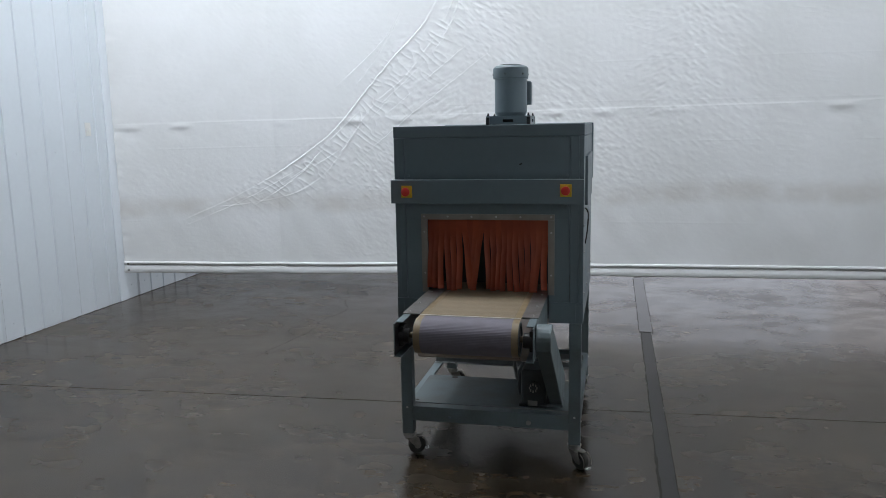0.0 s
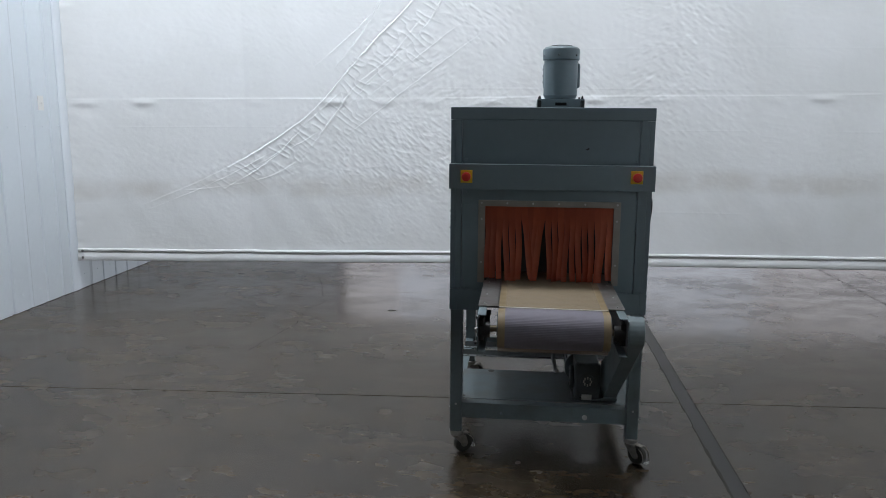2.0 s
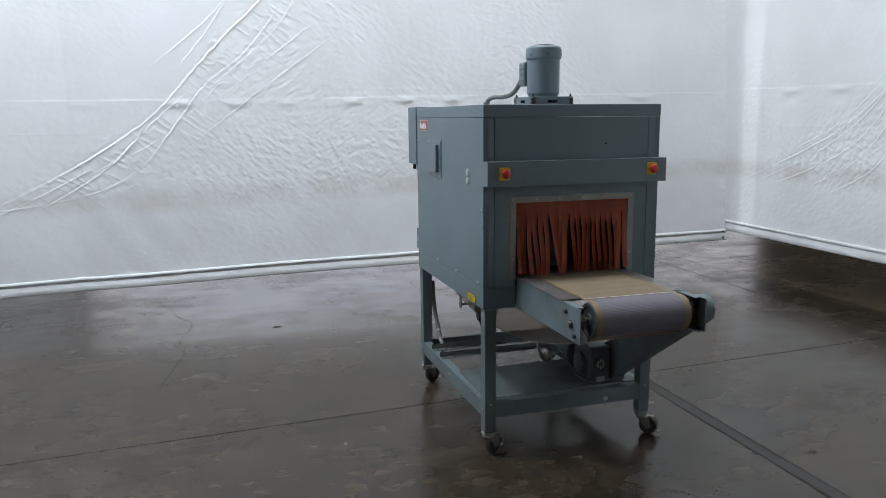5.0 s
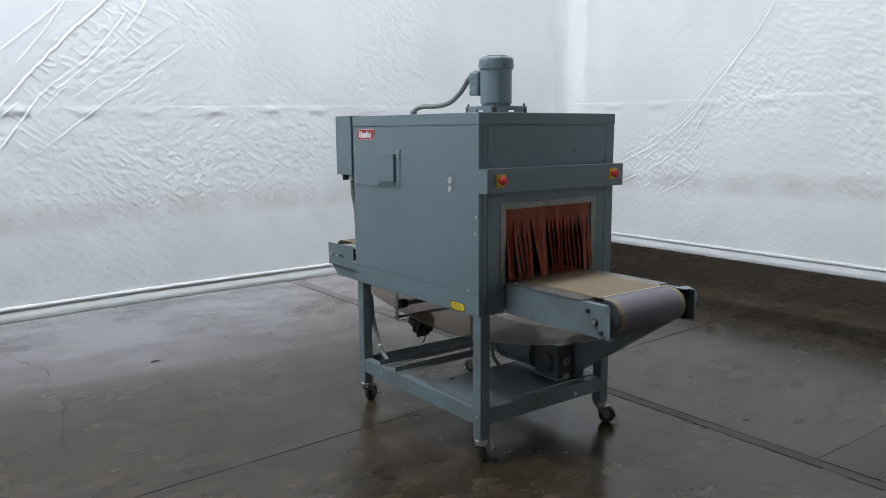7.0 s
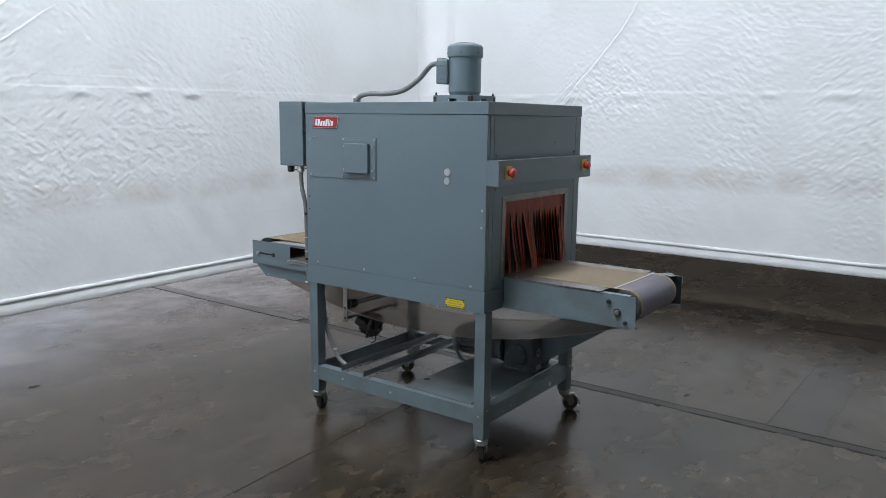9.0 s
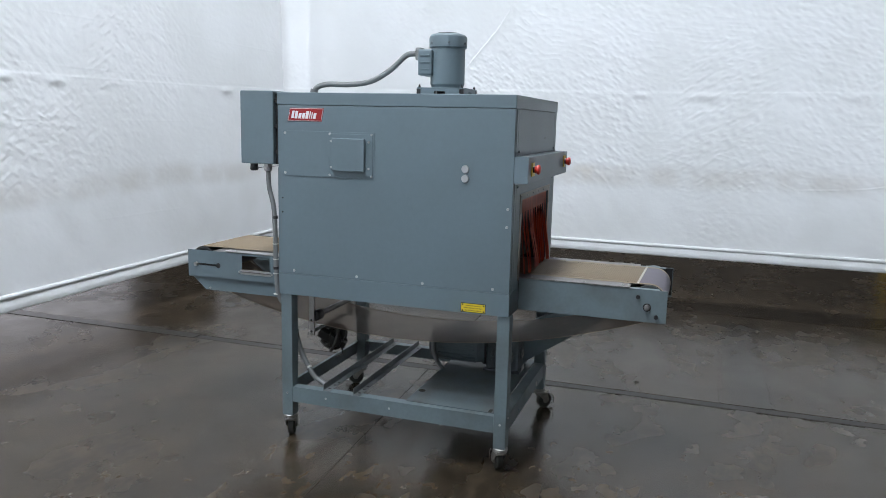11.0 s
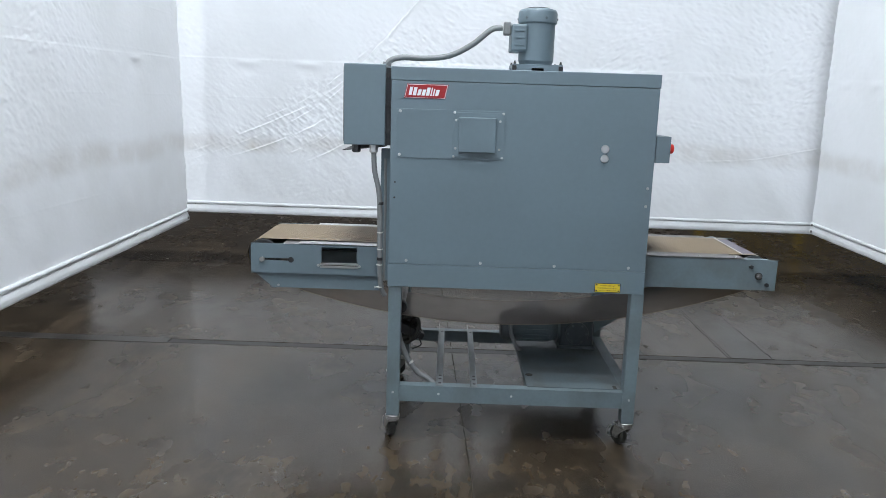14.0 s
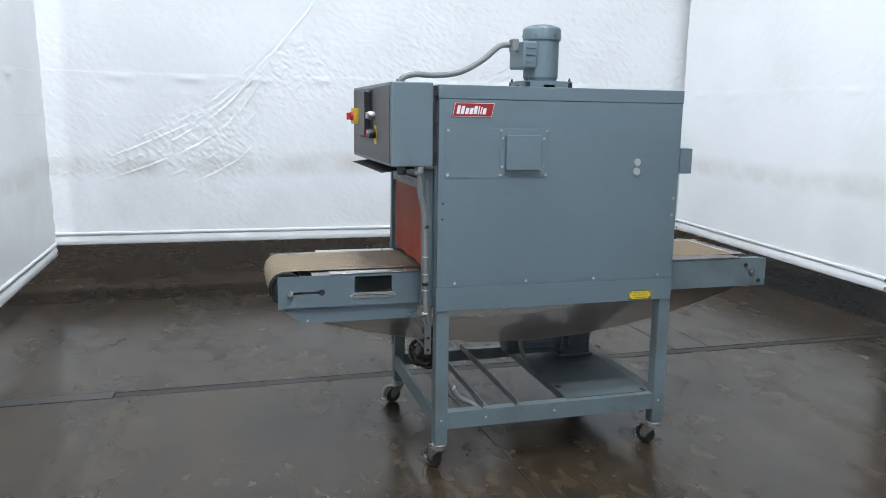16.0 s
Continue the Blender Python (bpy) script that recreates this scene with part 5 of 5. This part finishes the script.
            h = ribs * ((1 if k % 3 < 1 else -0.6) if mat is BELT_GREY else (1 if k % 4 < 2 else -1))
            rows.append([(x, y + h * ny, z + h * nz) for x in np.linspace(x0, x1, 5)])
        return part_of(name, grid_mesh(name, np.array(rows), mat), tunnel, label)

    e = 0.026
    for i0, i1, mat, ribs in ((0, back, BELT, 0.0006), (back, nose, BELT_MESH, 0.0), (nose, len(line) - 1, BELT_GREY, 0.00055)):
        run("belt", i0, i1, mat, BX0 + e, BX1 - e, ribs, "ribbed woven conveyor belt")
    for x0, x1 in ((BX0, BX0 + e), (BX1 - e, BX1)):
        run("belt_edge", 0, back, BELT_EDGE, x0, x1, 0.0, "tan reinforced belt edge")
        run("belt_edge", back, front, BELT_MESH, x0, x1, 0.0, "tan reinforced belt edge")
        run("belt_edge", front, len(line) - 1, BELT_EDGE, x0, x1, 0.0, "tan reinforced belt edge")
    part("lacing", prism([(BX0, 2.927), (BX1, 2.917), (BX1, 2.926), (BX0, 2.936)], "z", zr + R - 0.0005, zr + R + 0.0024, 0.0008), LACING, tunnel, "pale belt joint lacing")
    # hems of the slack return
    for x in (BX0, BX1):
        pts = [(x, *line[i]) for i in range(back, front, 6)]
        part("belt_hem", tube(pts, 0.0018, 6), BELT_HEM, tunnel)


def drive():
    """Gearmotor on the pan, chain guard up to the front shaft."""
    yc, zc, xc = 3.57, 0.337, -0.385
    bm = box(-0.43, -0.315, 3.49, 3.655, 0.262, 0.43, 0.012)
    add_box(bm, -0.44, -0.305, 3.48, 3.665, 0.2565, 0.27, 0.004)
    gear = part("gearbox", bm, GREASY, tunnel, "dusty grey worm gearbox")
    part("gear_cover", rod((-0.43, yc, zc), (-0.447, yc, zc), 0.056, 32, bevel=0.005), GREASY, gear)
    part("gear_cover", rod((-0.372, 3.49, zc + 0.01), (-0.372, 3.482, zc + 0.01), 0.032, 28), GREASY, gear)
    bm = box(-0.397, -0.352, 3.4785, 3.48, 0.262, 0.287, 0)
    part("rating_plate", bm, ZINC, gear, "small metal rating plate")
    for k in range(6):
        a = k * math.pi / 3
        screws(SCREW_GREY, "-x", [(-0.447, yc + 0.045 * math.cos(a), zc + 0.045 * math.sin(a))], gear)
    ring = bmesh.new()
    for k in range(8):
        a = k * math.pi / 4
        add_box(ring, -0.372 + 0.017 * math.cos(a) - 0.003, -0.372 + 0.017 * math.cos(a) + 0.003, 3.4812, 3.4822, zc + 0.01 + 0.017 * math.sin(a) - 0.006, zc + 0.01 + 0.017 * math.sin(a) + 0.006)
    part("emblem", ring, ZINC, gear, "round pale maker's emblem")
    bm = lathe([(0, 0.08), (0.012, 0.082), (0.013, 0.068), (0.033, 0.072), (0.036, 0.074), (0.25, 0.074), (0.251, 0.078), (0.258, 0.078), (0.262, 0.075), (0.28, 0.072), (0.29, 0.06), (0.292, 0.02)], (xc, 3.655, 0.355), (xc, 4, 0.355))
    motor = part("drive_motor", bm, PAINT_DUSTY, tunnel, "dusty grey cylindrical drive motor")
    for k in range(16):
        a = radians(k * 22.5)
        part("fin", box(-0.0025, 0.0025, 3.705, 3.895, 0.073, 0.079, 0), PAINT_DUSTY, motor).matrix_basis = Matrix.Translation((xc, 0, 0.355)) @ Matrix.Rotation(a, 4, "Y")
    part("terminal_box", box(xc - 0.05, xc + 0.05, 3.72, 3.84, 0.425, 0.468, 0.006), PAINT_DUSTY, motor)
    part("motor_cable", tube(glide([(xc - 0.05, 3.86, 0.44), (xc - 0.1, 3.9, 0.42), (xc - 0.125, 3.9, 0.35), (xc - 0.115, 3.87, 0.28), (xc - 0.1, 3.85, 0.2565)], 6), 0.0095, 10, 0.06), CONDUIT, tunnel)
    # chain guard: a long tapered case with rounded ends
    top, foot = (2.893, 0.752), (3.57, 0.325)
    outline = [(y, z) for y, z in oval(*top, 0.06, 10, 32, 212)] + [(y, z) for y, z in oval(*foot, 0.098, 10, 205, 395)]
    part("chain_guard", prism(outline, "x", -0.297, -0.238, 0.004), PAINT_WORN, tunnel, "grey sheet-metal chain guard")
    part("guard_foot", box(-0.315, -0.235, 3.49, 3.66, 0.2565, 0.27, 0.003), PAINT_DUSTY, tunnel)


def blower():
    """Circulation fan motor on the lid: slotted stand, can, cap and terminal box."""
    x, y = -0.52, 3.855
    stand = part("motor_stand", box(x - 0.107, x + 0.107, y - 0.11, y + 0.11, 1.602, 1.607, 0.001), PAINT, tunnel, "slotted sheet-metal motor stand")
    for s in (-1, 1):
        u = [-0.088, -0.026, 0.026, 0.088]
        v = [Z3 + 0.002, 1.578, 1.591, 1.602]
        a, b = sorted((x + s * 0.107, x + s * 0.104))
        part("stand_side", pierced([y + k * 1.03 for k in u], v, [(1, 1)], "x", a, b), PAINT, stand)
        a, b = sorted((y + s * 0.11, y + s * 0.107))
        part("stand_side", pierced([x + k for k in u], v, [(1, 1)], "y", a, b), PAINT, stand)
    part("stand_core", rod((x, y, Z3), (x, y, 1.601), 0.05, 24), SHADOW_STEEL, stand)
    for sx_ in (-1, 1):
        for sy_ in (-1, 1):
            part("stud", rod((x + sx_ * 0.097, y + sy_ * 0.1, 1.607), (x + sx_ * 0.097, y + sy_ * 0.1, 1.621), 0.0065, 8, 0.003), SHADOW_STEEL, stand)
            part("rubber_mount", box(x + sx_ * 0.0985 - 0.009, x + sx_ * 0.0985 + 0.009, y + sy_ * 0.1015 - 0.009, y + sy_ * 0.1015 + 0.009, Z3, 1.6015, 0.002), BLACK, stand)
    bm = lathe([(-0.0102, 0.07), (0.004, 0.076), (0.008, 0.0785), (0.168, 0.0785), (0.169, 0.083), (0.173, 0.0858), (0.212, 0.0865), (0.22, 0.0845), (0.228, 0.077), (0.233, 0.06), (0.235, 0.03)], (x, y, 1.617), (x, y, 2), 48)
    motor = part("fan_motor", bm, PAINT, tunnel, "grey cylindrical fan motor with cap")
    part("cap_vent", rod((x, y, 1.852), (x, y, 1.8535), 0.05, 32), SHADOW_STEEL, motor)
    for k in range(6):
        a = radians(20 + 60 * k)
        screw = part_of("screw", SCREW_GREY, motor)
        screw.matrix_basis = Matrix.Translation((x + 0.086 * math.cos(a), y + 0.086 * math.sin(a), 1.806)) @ Matrix.Rotation(a, 4, "Z") @ Matrix.Rotation(radians(90), 4, "Y")
    tb = part("terminal_box", box(x - 0.08, x + 0.094, y + 0.05, y + 0.118, 1.662, 1.777, 0.008), PAINT, motor)
    for z in (1.69, 1.72, 1.75):
        part("rib", box(x - 0.084, x - 0.08, y + 0.06, y + 0.105, z - 0.003, z + 0.003, 0.001), PAINT, tb)
    part("connector", box(x - 0.03, x + 0.02, y + 0.118, y + 0.15, 1.733, 1.79, 0.006), CONDUIT, tb, "grey conduit fitting")
    pts = glide([(-0.525, 4.01, 1.765), (-0.525, 4.06, 1.755), (-0.52, 4.14, 1.69), (-0.52, 4.24, 1.638), (-0.53, 4.35, 1.622), (-0.55, 4.45, 1.622), (-0.562, 4.505, 1.605), (-0.566, 4.52, 1.572)], 9)
    part("conduit", tube(pts, 0.0125, 12, 0.05), CONDUIT, tunnel, "grey flexible conduit")
    part("conduit_nut", rod((-0.566, 4.52, 1.57), (-0.566, 4.516, 1.598), 0.019, 8), CONDUIT, tunnel)
    part("lid_knob", rod((-0.6, 4.12, Z3), (-0.6, 4.12, 1.575), 0.025, 20, bevel=0.003), SHADOW_STEEL, tunnel)


def control_box():
    y0, y1, z0, z1 = 4.484, 4.648, 1.256, 1.571
    ob = part("control_box", box(XW - 0.001, -0.139, y0, y1, z0, z1, 0.004), PAINT, tunnel, "wide grey control box")
    part("face_panel", box(XW + 0.012, -0.152, y1, y1 + 0.0035, z0 + 0.012, z1 - 0.012, 0.001), PANEL_DARK, ob, "dark brown-grey control panel")
    for z in (1.53, 1.42, 1.31):
        part("hinge", box(XW + 0.01, XW + 0.045, YN + 0.001, y0 + 0.001, z - 0.008, z + 0.008, 0.001), SHADOW_STEEL, ob)
    # black block that paints the shaded gap between box and body
    part("spine", box(XW + 0.02, -0.16, YN + 0.001, y0 + 0.001, z0, z1 - 0.012, 0), BLACK, ob)
    f = y1 + 0.0035
    part("recess", box(-0.64, -0.36, f, f + 0.004, 1.35, 1.55, 0.001), LABEL_BLACK, ob, "black instrument plate")
    part("instrument", box(-0.615, -0.47, f + 0.004, f + 0.03, 1.358, 1.545, 0.003), BLACK, ob)
    sw = part("switch_plate", box(-0.315, -0.225, f, f + 0.024, 1.405, 1.477, 0.002), YELLOW, ob, "yellow main switch plate")
    part("switch_knob", rod((-0.27, f + 0.024, 1.44), (-0.27, f + 0.036, 1.44), 0.02, 20), RED, sw, "red main switch knob")
    part("switch_grip", box(-0.278, -0.262, f + 0.036, f + 0.052, 1.424, 1.456, 0.002), RED, sw)
    k = part("key_switch", rod((-0.69, f, 1.445), (-0.69, f + 0.028, 1.445), 0.016, 20, bevel=0.002), ZINC, ob, "chrome selector switch")
    part("lever", box(-0.694, -0.686, f + 0.028, f + 0.038, 1.432, 1.458, 0.001), ZINC, k)
    tagp = part("button_plate", box(-0.735, -0.685, f, f + 0.002, 1.33, 1.405, 0.0005), YELLOW, ob, "yellow stop button plate")
    part("stop_button", rod((-0.71, f + 0.002, 1.372), (-0.71, f + 0.03, 1.372), 0.02, 20, bevel=0.003), BLACK, tagp)
    part("stop_button", rod((-0.64, f + 0.002, 1.372), (-0.64, f + 0.026, 1.372), 0.017, 20, bevel=0.003), RED, ob, "red push button")
    part("print", box(-0.72, -0.69, f, f + 0.001, 1.332, 1.345, 0), WHITE, ob)
    part("print", box(-0.38, -0.335, f, f + 0.0015, 1.36, 1.388, 0), BLACK, ob)
    # folded plate below the box
    part("drip_plate", prism([(4.49, 1.246), (4.665, 1.226), (4.665, 1.229), (4.49, 1.249)], "x", -0.9, -0.2), SHADOW_STEEL, tunnel, "dark sheet-metal heat deflector")
    # a blanked black gland and a pale one that the conduit leaves from
    for y, mat, label in ((4.6, BLACK, "black plastic cable gland"), (4.53, ZINC_BRIGHT, "pale metal cable gland")):
        gland = part("cable_gland", rod((-0.967, y, 1.243), (-0.967, y, 1.256), 0.0185, 6), mat, ob, label)
        part("gland_nut", lathe([(0, 0.0165), (0.004, 0.018), (0.013, 0.018), (0.018, 0.014), (0.019, 0.0105)], (-0.967, y, 1.243), (-0.967, y, 0), 20), mat, gland)


def piping():
    """Conduits at the rear corner, cable ties, and the belt tensioner below the body."""
    run = glide([(-0.967, 4.53, 1.23), (-0.967, 4.525, 1.15), (-0.963, 4.505, 1.05), (-0.962, 4.5, 0.85), (-0.96, 4.497, 0.72), (-0.955, 4.49, 0.66), (-0.945, 4.478, 0.63)], 9)
    part("conduit", tube(run, 0.0105, 12, 0.03), CONDUIT, tunnel, "grey conduit running down the corner")
    part("conduit", tube(glide([(-0.93, 4.485, 1.2), (-0.93, 4.483, 1.0), (-0.93, 4.483, 0.69)], 6), 0.006, 8), CONDUIT, tunnel)
    for z, dark in ((1.02, 1), (0.9, 0), (0.83, 0), (0.79, 1), (0.765, 0), (0.67, 0)):
        part("cable_tie", rod((-0.962, 4.5, z - 0.002 - 0.004 * dark), (-0.962, 4.5, z + 0.002 + 0.004 * dark), 0.0125, 14), BLACK if dark else TIE, tunnel)
    low = glide([(-0.925, 4.43, 0.6), (-0.922, 4.42, 0.48), (-0.915, 4.395, 0.385), (-0.91, 4.34, 0.29), (-0.912, 4.285, 0.257), (-0.925, 4.25, 0.228)], 9)
    part("conduit", tube(low, 0.0115, 10, 0.05), CONDUIT, tunnel, "grey flexible conduit loop")
    part("cable_tie", rod((-0.912, 4.365, 0.332), (-0.913, 4.36, 0.325), 0.0125, 12), TIE, tunnel)
    part("cable", tube(glide([(-0.18, 4.47, 0.95), (-0.165, 4.475, 0.7), (-0.175, 4.475, 0.45), (-0.18, 4.46, 0.3)], 6), 0.006, 8), CONDUIT, tunnel)
    # tensioner: hanging bracket, idler, cross rods, and a black cord reel of cable
    hang = part("tension_bracket", box(-0.762, -0.752, 4.418, 4.446, 0.43, 0.69, 0.001), ZINC, tunnel, "bare steel hanging bracket")
    part("bracket_hole", rod((-0.763, 4.432, 0.505), (-0.7625, 4.432, 0.505), 0.006, 10), LABEL_BLACK, hang)
    part("bracket_hole", rod((-0.763, 4.432, 0.45), (-0.7625, 4.432, 0.45), 0.006, 10), LABEL_BLACK, hang)
    part("idler", rod((-0.75, 4.42, 0.525), (-0.7, 4.42, 0.525), 0.026, 20, bevel=0.003), BLACK, tunnel, "black plastic idler roller")
    part("idler_rod", rod((-0.7, 4.42, 0.525), (-0.33, 4.42, 0.525), 0.014, 14), STEEL_DULL, tunnel)
    part("cross_rod", rod((-0.752, 4.432, 0.448), (-0.35, 4.432, 0.448), 0.008, 10), PAINT_WORN, tunnel)
    part("hanger", box(-0.352, -0.343, 4.418, 4.446, 0.43, 0.69, 0.001), ZINC, tunnel)
    # coiled black lead with its plug, hung below the belt
    rnd = random.Random(3)
    c = Vector((-0.607, 4.39, 0.378))
    for k in range(8):
        tilt = Matrix.Rotation(rnd.uniform(-0.9, 0.9), 3, "X") @ Matrix.Rotation(rnd.uniform(-0.7, 0.7), 3, "Y") @ Matrix.Rotation(rnd.uniform(-0.5, 0.5), 3, "Z")
        ra, rb = rnd.uniform(0.045, 0.068), rnd.uniform(0.026, 0.042)
        wob = [rnd.uniform(0.8, 1.2) for q in range(7)]
        shift = Vector((rnd.uniform(-0.03, 0.03), rnd.uniform(-0.02, 0.02), rnd.uniform(-0.015, 0.02)))
        ends = [c + shift + wob[q % 7] * (tilt @ Vector((rb * math.sin(q * 0.9) * 0.8, ra * math.cos(q * 0.9), rb * math.sin(q * 0.9)))) for q in range(7)]
        part("power_lead", tube(glide(ends + [ends[0]], 5), 0.0085, 8), RUBBER, tunnel, "bundled black power lead")
    bm = bmesh.new()
    add_box(bm, -0.024, 0.024, -0.062, 0.062, -0.022, 0.022, 0.007)
    add_box(bm, -0.018, 0.018, -0.085, -0.06, -0.016, 0.016, 0.005)
    plug = part("plug", bm, BLACK, tunnel, "large black plug")
    plug.matrix_basis = Matrix.Translation(c + Vector((-0.03, 0.005, 0.015))) @ Matrix.Rotation(radians(28), 4, "X") @ Matrix.Rotation(radians(12), 4, "Z")
    part("strap", tube([c + Vector((-0.03 + 0.04 * math.cos(q), -0.01, 0.01 + 0.045 * math.sin(q))) for q in np.linspace(0, 6.28, 18)], 0.004, 6), RUBBER, tunnel)
    part("lead_end", tube(glide([c + Vector((-0.02, -0.05, -0.03)), c + Vector((-0.03, -0.06, -0.06)), c + Vector((-0.02, -0.02, -0.085))], 6), 0.004, 6), BLACK, tunnel)


body()
badge()
stop_bar()
mouth(YS, -1, True)
rear_sheet()
lower_frame()
caster(-0.963, 3.432, 30, True)
caster(-0.177, 3.432, -40, True)
caster(-0.963, 4.432, 20, True)
caster(-0.177, 4.432, 105, True)
conveyor()
drive()
blower()
control_box()
piping()
